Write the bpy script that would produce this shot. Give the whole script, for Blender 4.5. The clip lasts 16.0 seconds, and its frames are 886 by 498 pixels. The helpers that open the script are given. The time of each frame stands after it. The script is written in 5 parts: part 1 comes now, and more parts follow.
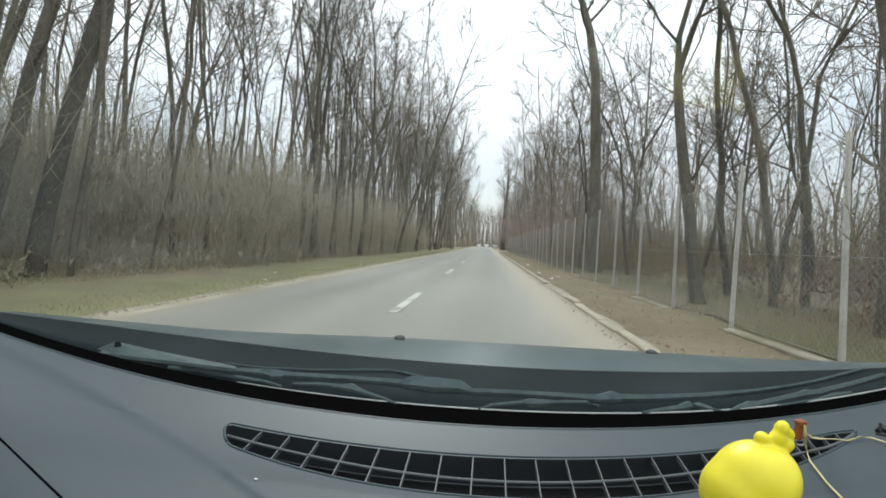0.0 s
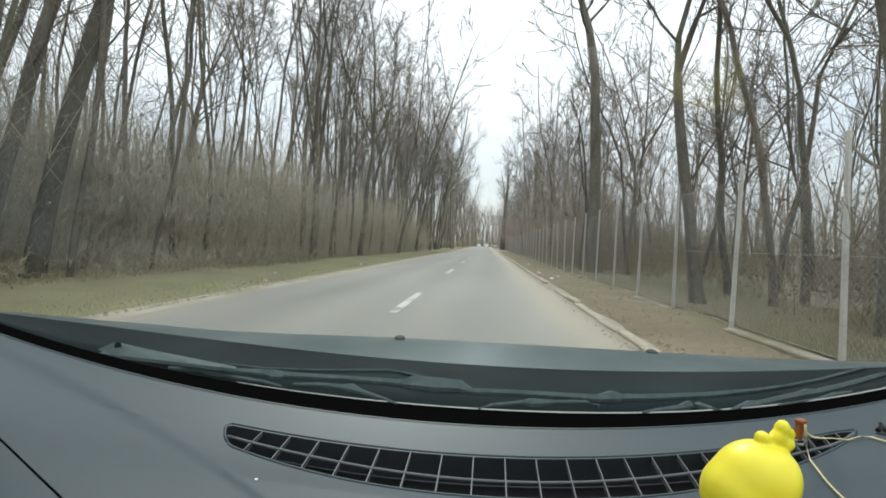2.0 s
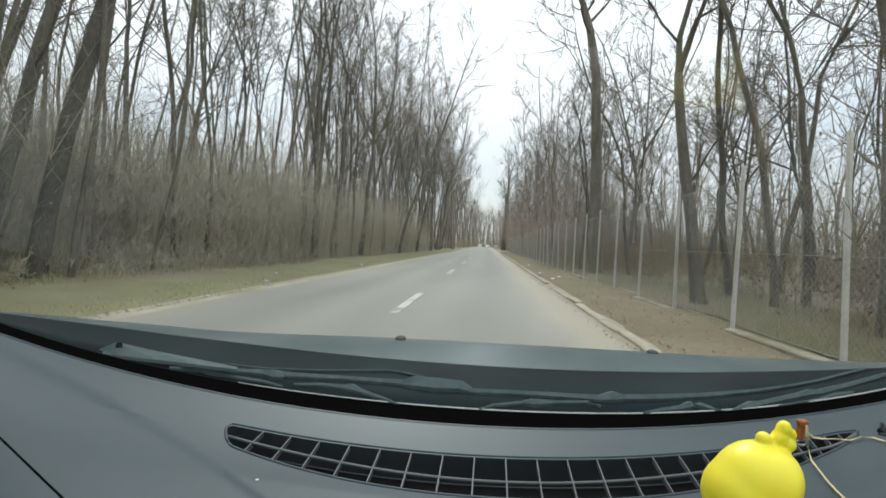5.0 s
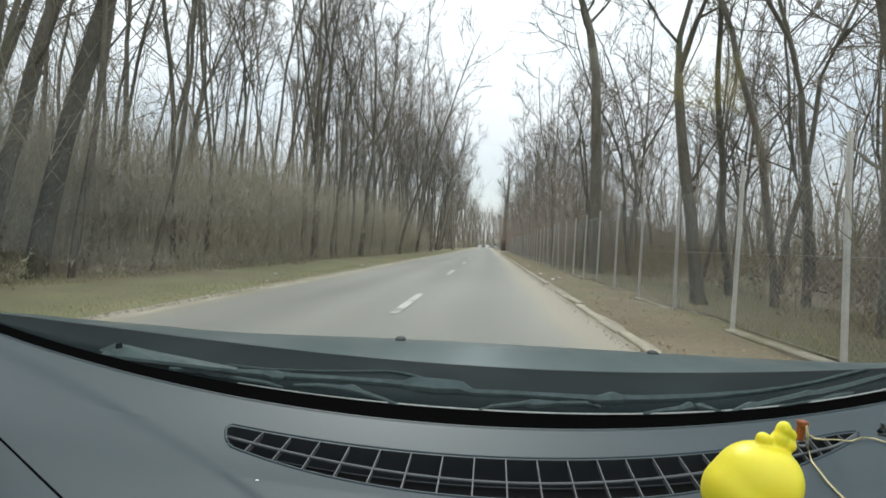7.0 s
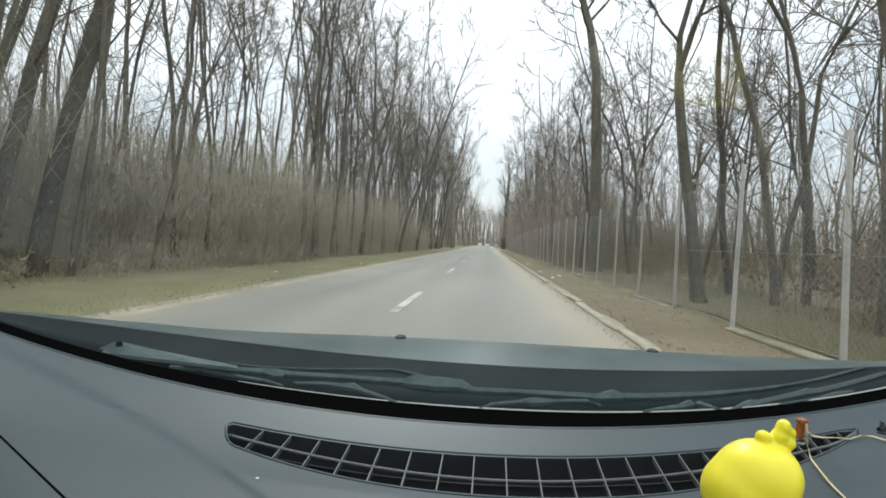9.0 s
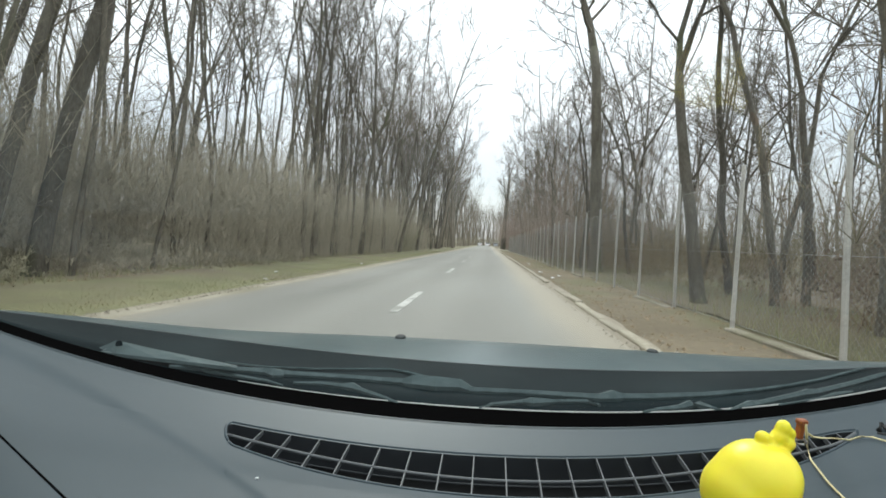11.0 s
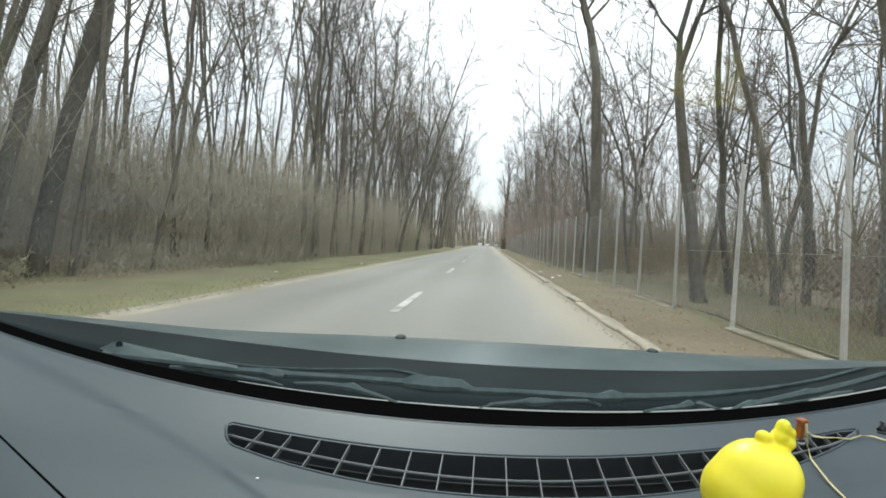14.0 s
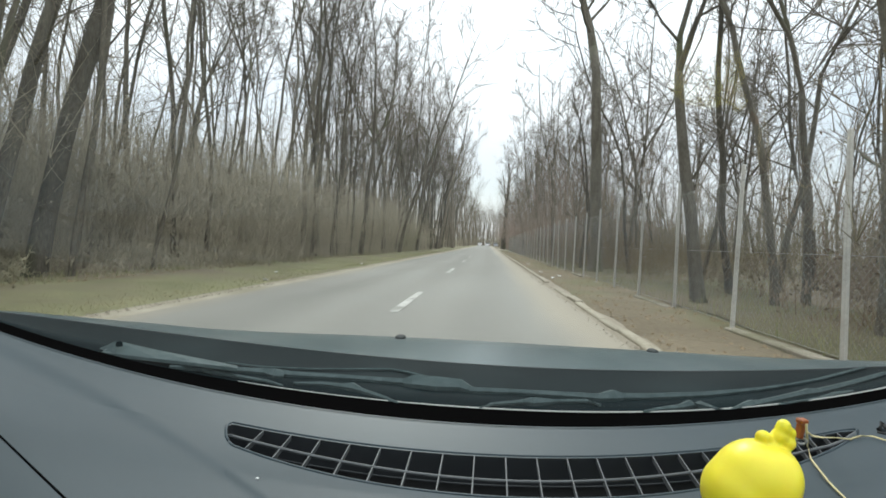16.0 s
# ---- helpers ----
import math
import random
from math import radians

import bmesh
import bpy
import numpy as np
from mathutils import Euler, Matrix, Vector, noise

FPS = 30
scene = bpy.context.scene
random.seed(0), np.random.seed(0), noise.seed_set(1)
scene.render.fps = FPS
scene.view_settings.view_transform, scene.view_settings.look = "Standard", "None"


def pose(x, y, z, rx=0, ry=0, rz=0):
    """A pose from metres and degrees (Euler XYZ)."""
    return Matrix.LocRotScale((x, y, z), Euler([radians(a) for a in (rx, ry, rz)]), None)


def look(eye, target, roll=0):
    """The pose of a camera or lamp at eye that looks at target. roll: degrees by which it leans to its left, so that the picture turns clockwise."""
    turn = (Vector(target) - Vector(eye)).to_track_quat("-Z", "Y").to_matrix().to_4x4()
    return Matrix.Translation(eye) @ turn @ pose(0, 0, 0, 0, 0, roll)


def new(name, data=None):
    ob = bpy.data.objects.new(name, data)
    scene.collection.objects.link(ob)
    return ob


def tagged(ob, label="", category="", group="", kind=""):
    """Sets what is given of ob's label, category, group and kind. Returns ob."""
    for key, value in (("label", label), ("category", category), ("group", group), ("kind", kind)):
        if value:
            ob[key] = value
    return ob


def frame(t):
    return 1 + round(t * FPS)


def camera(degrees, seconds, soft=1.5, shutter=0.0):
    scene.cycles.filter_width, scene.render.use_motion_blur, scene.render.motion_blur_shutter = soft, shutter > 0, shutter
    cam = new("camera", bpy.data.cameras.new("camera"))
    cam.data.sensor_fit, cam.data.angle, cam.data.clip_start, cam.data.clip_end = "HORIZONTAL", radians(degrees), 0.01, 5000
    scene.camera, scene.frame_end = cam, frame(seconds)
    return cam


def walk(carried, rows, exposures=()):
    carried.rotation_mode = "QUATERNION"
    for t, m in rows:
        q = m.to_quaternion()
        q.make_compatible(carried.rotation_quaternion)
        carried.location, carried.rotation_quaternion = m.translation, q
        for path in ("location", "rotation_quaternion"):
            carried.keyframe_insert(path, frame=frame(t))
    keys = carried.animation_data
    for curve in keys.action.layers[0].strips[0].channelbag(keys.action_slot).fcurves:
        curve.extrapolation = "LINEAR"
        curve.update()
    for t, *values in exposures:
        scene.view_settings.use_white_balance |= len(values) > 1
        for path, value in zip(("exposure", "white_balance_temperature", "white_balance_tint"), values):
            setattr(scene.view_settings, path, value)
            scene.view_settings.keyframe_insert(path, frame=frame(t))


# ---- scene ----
# The camera is clamped to the dashboard of a car that stands in the right-hand lane of a woodland road.
# The road runs along +y; the camera stands at x = 0, its lens turned a little to the left and leaning.
CAR_Y = 104.0
EYE_Z = 1.10
YAW, PITCH, LEAN = 5.3, -0.72, -2.2
cam = camera(84.5, 16.0, soft=1.72)
# the small tremble of the clamp: seconds, yaw, pitch, roll in degrees
SHAKE = [(0.0, 0, 0, 0), (0.5, -0.1, -0.1, 0.1), (1.0, 0, -0.1, 0.1), (1.5, 0, 0, 0.1), (2.0, 0, 0, 0.1), (2.5, 0.1, 0, 0.1), (4.0, 0.1, 0, 0.1),
         (6.5, 0.1, 0.1, 0.1), (7.5, 0.1, 0.1, 0.1), (8.0, 0.1, 0, 0.1), (8.5, 0.1, 0, 0.1), (9.0, 0.1, -0.1, 0.1), (11.5, 0.1, -0.1, 0),
         (12.0, 0.1, -0.1, 0.1), (12.5, 0.1, 0, 0.1), (13.0, 0.1, -0.1, 0.1), (16.0, 0.1, -0.1, 0.1)]
walk(cam, [(t, pose(0, CAR_Y, EYE_Z, 90 + PITCH + p, LEAN + r - 0.1, YAW + a - 0.1)) for t, a, p, r in SHAKE], exposures=[(t, e, 6350, 2.0) for t, e in ((0.0, -0.01), (2.0, -0.02), (3.5, -0.15), (4.2, -0.05), (7.0, -0.12), (8.0, -0.05), (9.0, 0.0), (11.5, 0.13), (12.5, 0.21), (14.0, 0.16), (16.0, 0.04))])

# ---- world and light: a bright, thinly overcast day in early spring ----
world = bpy.data.worlds.new("overcast_sky")
scene.world = world
world.use_nodes = True
wn, wl = world.node_tree.nodes, world.node_tree.links
wn.clear()
w_out = wn.new("ShaderNodeOutputWorld")
w_bg = wn.new("ShaderNodeBackground")
w_sky = wn.new("ShaderNodeTexSky")
w_sky.sky_type, w_sky.sun_disc = "NISHITA", False
w_sky.sun_elevation, w_sky.sun_rotation = radians(42), radians(-8)
w_dim = wn.new("ShaderNodeMix")
w_dim.data_type, w_dim.blend_type = "RGBA", "MULTIPLY"
w_dim.inputs[0].default_value = 1.0
w_dim.inputs[7].default_value = (0.11, 0.11, 0.11, 1)
w_coord = wn.new("ShaderNodeTexCoord")
w_map = wn.new("ShaderNodeMapping")
w_map.inputs["Scale"].default_value = (1.0, 1.0, 2.6)
w_noise = wn.new("ShaderNodeTexNoise")
w_noise.inputs["Scale"].default_value, w_noise.inputs["Detail"].default_value = 2.4, 6.0
w_ramp = wn.new("ShaderNodeValToRGB")
w_ramp.color_ramp.elements[0].position, w_ramp.color_ramp.elements[0].color = 0.30, (0.55, 0.55, 0.55, 1)
w_ramp.color_ramp.elements[1].position, w_ramp.color_ramp.elements[1].color = 0.62, (1, 1, 1, 1)
w_mix = wn.new("ShaderNodeMix")
w_mix.data_type = "RGBA"
w_cloud = wn.new("ShaderNodeMix")          # an overcast sky grows brighter from the horizon to the zenith
w_cloud.data_type = "RGBA"
w_cloud.inputs[6].default_value, w_cloud.inputs[7].default_value = (0.87, 0.865, 0.93, 1), (2.36, 2.36, 2.50, 1)
w_sep = wn.new("ShaderNodeSeparateXYZ")
wl.new(w_coord.outputs["Generated"], w_sep.inputs[0])
wl.new(w_sep.outputs["Z"], w_cloud.inputs[0])
wl.new(w_cloud.outputs[2], w_mix.inputs[7])
wl.new(w_sky.outputs[0], w_dim.inputs[6])
wl.new(w_coord.outputs["Generated"], w_map.inputs[0])
wl.new(w_map.outputs[0], w_noise.inputs["Vector"])
wl.new(w_noise.outputs["Fac"], w_ramp.inputs[0])
wl.new(w_ramp.outputs[0], w_mix.inputs[0])
wl.new(w_dim.outputs[2], w_mix.inputs[6])
wl.new(w_mix.outputs[2], w_bg.inputs["Color"])
w_bg.inputs["Strength"].default_value = 1.0
wl.new(w_bg.outputs[0], w_out.inputs["Surface"])

sun = new("sun", bpy.data.lights.new("sun", "SUN"))
sun.data.energy, sun.data.angle, sun.data.color = 1.2, radians(14), (1.0, 0.96, 0.9)
sun.matrix_world = look((0, 0, 60), (6, -45, 18))
# ---- materials ----
def material(name):
    m = bpy.data.materials.new(name)
    m.use_nodes = True
    return m, m.node_tree.nodes, m.node_tree.links, m.node_tree.nodes["Principled BSDF"]


def surface(name, dark, light, scale=3.0, fine=40.0, rough=0.8, bump=0.15, metal=0.0, third=None, third_at=0.6, stretch=(1, 1, 1), vary=0.0, spec=0.5, space="Object"):
    """A worn surface: two colours mixed by a broad noise, a fine grain on top, a third colour in patches, relief."""
    m, n, l, b = material(name)
    tc = n.new("ShaderNodeTexCoord")
    mp = n.new("ShaderNodeMapping")
    mp.inputs["Scale"].default_value = stretch
    if space == "World":
        geo = n.new("ShaderNodeNewGeometry")
        l.new(geo.outputs["Position"], mp.inputs[0])
    else:
        l.new(tc.outputs["Object"], mp.inputs[0])
    broad = n.new("ShaderNodeTexNoise")
    broad.inputs["Scale"].default_value, broad.inputs["Detail"].default_value = scale, 5.0
    grain = n.new("ShaderNodeTexNoise")
    grain.inputs["Scale"].default_value, grain.inputs["Detail"].default_value = fine, 3.0
    l.new(mp.outputs[0], broad.inputs["Vector"])
    l.new(mp.outputs[0], grain.inputs["Vector"])
    r = n.new("ShaderNodeValToRGB")
    r.color_ramp.elements[0].position, r.color_ramp.elements[0].color = 0.35, (*dark, 1)
    r.color_ramp.elements[1].position, r.color_ramp.elements[1].color = 0.65, (*light, 1)
    add = n.new("ShaderNodeMath")
    add.operation = "MULTIPLY_ADD"
    add.inputs[1].default_value, add.inputs[2].default_value = 0.5, 0.0
    half = n.new("ShaderNodeMath")
    half.operation = "MULTIPLY_ADD"
    half.inputs[1].default_value = 0.5
    l.new(grain.outputs["Fac"], add.inputs[0])
    l.new(broad.outputs["Fac"], half.inputs[0])
    l.new(add.outputs[0], half.inputs[2])
    l.new(half.outputs[0], r.inputs[0])
    out = r.outputs[0]
    if third:
        big = n.new("ShaderNodeTexNoise")
        big.inputs["Scale"].default_value, big.inputs["Detail"].default_value = scale * 0.35, 6.0
        l.new(mp.outputs[0], big.inputs["Vector"])
        r2 = n.new("ShaderNodeValToRGB")
        r2.color_ramp.elements[0].position, r2.color_ramp.elements[1].position = third_at - 0.08, third_at + 0.08
        l.new(big.outputs["Fac"], r2.inputs[0])
        mx = n.new("ShaderNodeMix")
        mx.data_type = "RGBA"
        mx.inputs[7].default_value = (*third, 1)
        l.new(r2.outputs[0], mx.inputs[0])
        l.new(out, mx.inputs[6])
        out = mx.outputs[2]
    if vary:
        info = n.new("ShaderNodeObjectInfo")
        hsv = n.new("ShaderNodeHueSaturation")
        mr = n.new("ShaderNodeMapRange")
        mr.inputs[3].default_value, mr.inputs[4].default_value = 1 - vary, 1 + vary
        l.new(info.outputs["Random"], mr.inputs[0])
        l.new(mr.outputs[0], hsv.inputs["Value"])
        l.new(out, hsv.inputs["Color"])
        out = hsv.outputs[0]
    l.new(out, b.inputs["Base Color"])
    b.inputs["Roughness"].default_value, b.inputs["Metallic"].default_value = rough, metal
    b.inputs["Specular IOR Level"].default_value = spec
    if bump:
        bp = n.new("ShaderNodeBump")
        bp.inputs["Strength"].default_value, bp.inputs["Distance"].default_value = bump, 0.02
        l.new(grain.outputs["Fac"], bp.inputs["Height"])
        l.new(bp.outputs[0], b.inputs["Normal"])
    return m


M = {}
M["bark"] = surface("grey_brown_bark", (0.080, 0.071, 0.056), (0.19, 0.173, 0.137), 1.2, 14, 0.95, 0.6, stretch=(3, 3, 0.6), vary=0.3, third=(0.10, 0.11, 0.06), third_at=0.62, spec=0.2)
M["twig"] = surface("bare_twigs", (0.16, 0.14, 0.117), (0.285, 0.255, 0.214), 0.6, 3, 0.95, 0, vary=0.25, spec=0.2)
M["far_wood"] = surface("distant_bare_wood", (0.165, 0.145, 0.114), (0.285, 0.253, 0.20), 0.15, 2, 0.95, 0, spec=0.2)
M["brush"] = surface("dry_brushwood", (0.28, 0.25, 0.185), (0.45, 0.405, 0.305), 0.35, 3, 0.95, 0, third=(0.29, 0.275, 0.17), third_at=0.58, spec=0.2)
M["scrub"] = surface("olive_brown_scrub", (0.12, 0.10, 0.055), (0.235, 0.20, 0.12), 0.35, 3, 0.95, 0, third=(0.20, 0.145, 0.10), third_at=0.6, spec=0.2)
M["bush"] = surface("reddish_brown_bushes", (0.24, 0.188, 0.15), (0.40, 0.325, 0.265), 0.3, 3, 0.95, 0, third=(0.19, 0.165, 0.11), third_at=0.6, spec=0.2)
M["leaf_dry"] = surface("dry_leaves", (0.24, 0.18, 0.11), (0.40, 0.32, 0.21), 1.5, 20, 0.9, 0, spec=0.2)
M["litter"] = surface("forest_floor_litter", (0.14, 0.112, 0.075), (0.28, 0.235, 0.165), 0.8, 22, 0.95, 0.7, third=(0.15, 0.155, 0.08), third_at=0.55, space="World")
M["verge"] = surface("trodden_earth_verge", (0.135, 0.108, 0.066), (0.235, 0.192, 0.125), 0.7, 14, 0.95, 0.9, third=(0.15, 0.145, 0.07), third_at=0.54, space="World")
M["sand"] = surface("pale_sandy_shoulder", (0.26, 0.225, 0.17), (0.385, 0.345, 0.27), 0.9, 26, 0.95, 0.4, space="World")
M["edge_dust"] = surface("pale_dusty_road_edge", (0.32, 0.285, 0.21), (0.47, 0.425, 0.33), 1.2, 30, 0.95, 0.3, third=(0.27, 0.245, 0.17), third_at=0.6, space="World")
M["grass_soil"] = surface("thin_grass_ground", (0.16, 0.16, 0.078), (0.265, 0.255, 0.135), 0.9, 25, 0.95, 0.5, third=(0.20, 0.165, 0.11), third_at=0.56, space="World")
M["rough_grass"] = surface("rough_mossy_grass", (0.06, 0.058, 0.024), (0.135, 0.122, 0.058), 0.5, 16, 0.95, 0.7, third=(0.15, 0.12, 0.075), third_at=0.55, space="World")
M["grass"] = surface("short_spring_grass", (0.23, 0.25, 0.11), (0.38, 0.385, 0.19), 0.7, 6, 0.9, 0, third=(0.36, 0.32, 0.19), third_at=0.56, space="World")
M["concrete"] = surface("weathered_concrete", (0.42, 0.405, 0.365), (0.60, 0.58, 0.53), 1.5, 30, 0.9, 0.4, vary=0.12)
M["kerb"] = surface("dusty_kerbstone", (0.29, 0.258, 0.19), (0.44, 0.40, 0.31), 5.0, 30, 0.9, 0.4, vary=0.12)
M["footing"] = surface("stained_concrete_footing", (0.20, 0.18, 0.135), (0.35, 0.32, 0.255), 3.0, 30, 0.9, 0.4, third=(0.17, 0.16, 0.09), third_at=0.52, vary=0.15)
M["pebble"] = surface("grit_and_litter", (0.22, 0.185, 0.135), (0.46, 0.42, 0.34), 9, 40, 0.95, 0)
M["wire"] = surface("galvanised_wire", (0.30, 0.30, 0.29), (0.42, 0.42, 0.40), 6, 60, 0.55, 0, metal=0.6)
M["paint_white"] = surface("worn_white_road_paint", (0.44, 0.43, 0.39), (0.64, 0.63, 0.59), 5, 30, 0.8, 0.2, third=(0.29, 0.285, 0.255), third_at=0.53, space="World")


def asphalt():
    """Old grey asphalt: aggregate grain, paler wheel tracks along y, sandy dust that thickens to both edges."""
    m, n, l, b = material("old_dusty_asphalt")
    geo = n.new("ShaderNodeNewGeometry")
    tc = n.new("ShaderNodeTexCoord")
    sep = n.new("ShaderNodeSeparateXYZ")
    l.new(tc.outputs["UV"], sep.inputs[0])
    grain = n.new("ShaderNodeTexNoise")
    grain.inputs["Scale"].default_value, grain.inputs["Detail"].default_value = 60, 4
    patch = n.new("ShaderNodeTexNoise")
    patch.inputs["Scale"].default_value, patch.inputs["Detail"].default_value = 0.45, 6
    mp = n.new("ShaderNodeMapping")
    mp.inputs["Scale"].default_value = (1.0, 0.18, 1.0)
    l.new(geo.outputs["Position"], mp.inputs[0])
    l.new(mp.outputs[0], patch.inputs["Vector"])
    l.new(geo.outputs["Position"], grain.inputs["Vector"])
    s = n.new("ShaderNodeMath")
    s.operation = "MULTIPLY_ADD"
    s.inputs[1].default_value = 0.45
    h = n.new("ShaderNodeMath")
    h.operation = "MULTIPLY"
    h.inputs[1].default_value = 0.55
    l.new(patch.outputs["Fac"], h.inputs[0])
    l.new(grain.outputs["Fac"], s.inputs[0])
    l.new(h.outputs[0], s.inputs[2])
    r = n.new("ShaderNodeValToRGB")
    r.color_ramp.elements[0].position, r.color_ramp.elements[0].color = 0.36, (0.195, 0.191, 0.168, 1)
    r.color_ramp.elements[1].position, r.color_ramp.elements[1].color = 0.66, (0.283, 0.279, 0.247, 1)
    l.new(s.outputs[0], r.inputs[0])
    # dust by the distance from the road's middle, in UV x from 0 to 1
    off = n.new("ShaderNodeMath")
    off.operation = "SUBTRACT"
    off.inputs[1].default_value = 0.468
    l.new(sep.outputs[0], off.inputs[0])
    ab = n.new("ShaderNodeMath")
    ab.operation = "ABSOLUTE"
    l.new(off.outputs[0], ab.inputs[0])
    wob = n.new("ShaderNodeMath")
    wob.operation = "MULTIPLY_ADD"
    wob.inputs[1].default_value = 0.16
    l.new(patch.outputs["Fac"], wob.inputs[0])
    l.new(ab.outputs[0], wob.inputs[2])
    edge = n.new("ShaderNodeMapRange")
    edge.interpolation_type = "SMOOTHSTEP"
    edge.inputs[1].default_value, edge.inputs[2].default_value = 0.45, 0.575
    edge.inputs[4].default_value = 0.95
    l.new(wob.outputs[0], edge.inputs[0])
    mx = n.new("ShaderNodeMix")
    mx.data_type = "RGBA"
    mx.inputs[7].default_value = (0.375, 0.335, 0.26, 1)
    l.new(edge.outputs[0], mx.inputs[0])
    l.new(r.outputs[0], mx.inputs[6])
    # polished wheel tracks
    wave = n.new("ShaderNodeMath")
    wave.operation = "MULTIPLY"
    wave.inputs[1].default_value = 8 * math.pi
    l.new(sep.outputs[0], wave.inputs[0])
    co = n.new("ShaderNodeMath")
    co.operation = "COSINE"
    l.new(wave.outputs[0], co.inputs[0])
    mr = n.new("ShaderNodeMapRange")
    mr.inputs[1].default_value, mr.inputs[2].default_value = -1, 1
    mr.inputs[3].default_value, mr.inputs[4].default_value = 1.08, 0.94
    l.new(co.outputs[0], mr.inputs[0])
    hsv = n.new("ShaderNodeHueSaturation")
    l.new(mr.outputs[0], hsv.inputs["Value"])
    l.new(mx.outputs[2], hsv.inputs["Color"])
    l.new(hsv.outputs[0], b.inputs["Base Color"])
    b.inputs["Roughness"].default_value = 0.75
    bp = n.new("ShaderNodeBump")
    bp.inputs["Strength"].default_value, bp.inputs["Distance"].default_value = 0.4, 0.01
    l.new(grain.outputs["Fac"], bp.inputs["Height"])
    l.new(bp.outputs[0], b.inputs["Normal"])
    return m


M["asphalt"] = asphalt()


def plain(name, colour, rough=0.5, metal=0.0, spec=0.5, grain=0.0, grain_scale=300.0, coat=0.0):
    """An even moulded or painted surface with a fine leather or orange-peel grain."""
    m, n, l, b = material(name)
    tc = n.new("ShaderNodeTexCoord")
    broad = n.new("ShaderNodeTexNoise")
    broad.inputs["Scale"].default_value, broad.inputs["Detail"].default_value = 6.0, 5.0
    l.new(tc.outputs["Object"], broad.inputs["Vector"])
    mr = n.new("ShaderNodeMapRange")
    mr.inputs[3].default_value, mr.inputs[4].default_value = 0.86, 1.14
    l.new(broad.outputs["Fac"], mr.inputs[0])
    hsv = n.new("ShaderNodeHueSaturation")
    hsv.inputs["Color"].default_value = (*colour, 1)
    l.new(mr.outputs[0], hsv.inputs["Value"])
    l.new(hsv.outputs[0], b.inputs["Base Color"])
    b.inputs["Roughness"].default_value, b.inputs["Metallic"].default_value = rough, metal
    b.inputs["Specular IOR Level"].default_value, b.inputs["Coat Weight"].default_value = spec, coat
    if grain:
        g = n.new("ShaderNodeTexNoise")
        g.inputs["Scale"].default_value = grain_scale
        l.new(tc.outputs["Object"], g.inputs["Vector"])
        bp = n.new("ShaderNodeBump")
        bp.inputs["Strength"].default_value, bp.inputs["Distance"].default_value = grain, 0.001
        l.new(g.outputs["Fac"], bp.inputs["Height"])
        l.new(bp.outputs[0], b.inputs["Normal"])
    return m


M["dash"] = plain("grey_grained_dashboard_plastic", (0.0220, 0.0400, 0.0505), 0.5, grain=0.09, grain_scale=900)
# near-black carries the shade deep in the vent; also the small clip's own plastic
M["vent_dark"] = plain("black_plastic_and_duct_shade", (0.006, 0.007, 0.007), 0.7)
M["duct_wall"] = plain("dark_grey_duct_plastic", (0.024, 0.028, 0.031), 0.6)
M["vent_bar"] = plain("grey_vent_plastic_and_edge_glint", (0.088, 0.096, 0.100), 0.5)
M["seal"] = plain("black_rubber_seal", (0.003, 0.003, 0.003), 0.9, spec=0.0)
M["nozzle"] = plain("dull_black_nozzle_plastic", (0.03, 0.035, 0.035), 0.7)
M["chrome_lip"] = plain("pale_glass_edge", (0.45, 0.46, 0.44), 0.35)
M["cowl"] = surface("dark_cowl_plastic", (0.003, 0.0085, 0.0105), (0.007, 0.0155, 0.018), 12, 300, 0.75, 0.05, third=(0.011, 0.021, 0.0235), third_at=0.58, spec=0.08)
M["wiper"] = surface("dusty_wiper_metal", (0.044, 0.067, 0.069), (0.082, 0.113, 0.114), 30, 90, 0.6, 0.02, spec=0.2)
M["paint_car"] = surface("dusty_dark_blue_grey_paint", (0.031, 0.061, 0.068), (0.068, 0.106, 0.110), 9, 260, 0.33, 0.03, third=(0.095, 0.122, 0.119), third_at=0.57, stretch=(2.2, 0.5, 1))
M["liner"] = plain("grey_headlining", (0.17, 0.18, 0.185), 0.95)
M["yellow"] = plain("yellow_rubber", (0.98, 0.83, 0.045), 0.36, spec=0.45, grain=0.04)
M["yellow"].node_tree.nodes["Principled BSDF"].inputs["Subsurface Weight"].default_value = 0.25
M["yellow"].node_tree.nodes["Principled BSDF"].inputs["Subsurface Scale"].default_value = 0.01
M["yellow"].node_tree.nodes["Principled BSDF"].inputs["Subsurface Radius"].default_value = (1.0, 0.7, 0.1)
M["orange"] = plain("orange_brown_plastic", (0.30, 0.09, 0.025), 0.4)
M["cord"] = plain("pale_yellow_cord", (0.72, 0.63, 0.35), 0.8)
M["white_paint"] = plain("white_car_paint", (0.75, 0.75, 0.74), 0.3, coat=0.6)
M["silver_paint"] = plain("silver_car_paint", (0.42, 0.44, 0.46), 0.3, metal=0.4, coat=0.6)
M["tyre"] = plain("black_tyre_rubber", (0.02, 0.02, 0.02), 0.85)
M["rim"] = plain("grey_alloy", (0.40, 0.40, 0.40), 0.35, metal=0.8)
M["car_glass"] = plain("dark_car_window", (0.02, 0.025, 0.03), 0.08)
M["red_lamp"] = plain("red_lamp_plastic", (0.35, 0.02, 0.02), 0.25)
M["steel"] = surface("grey_painted_steel", (0.34, 0.34, 0.33), (0.46, 0.46, 0.44), 3, 40, 0.5, 0.1, metal=0.3)
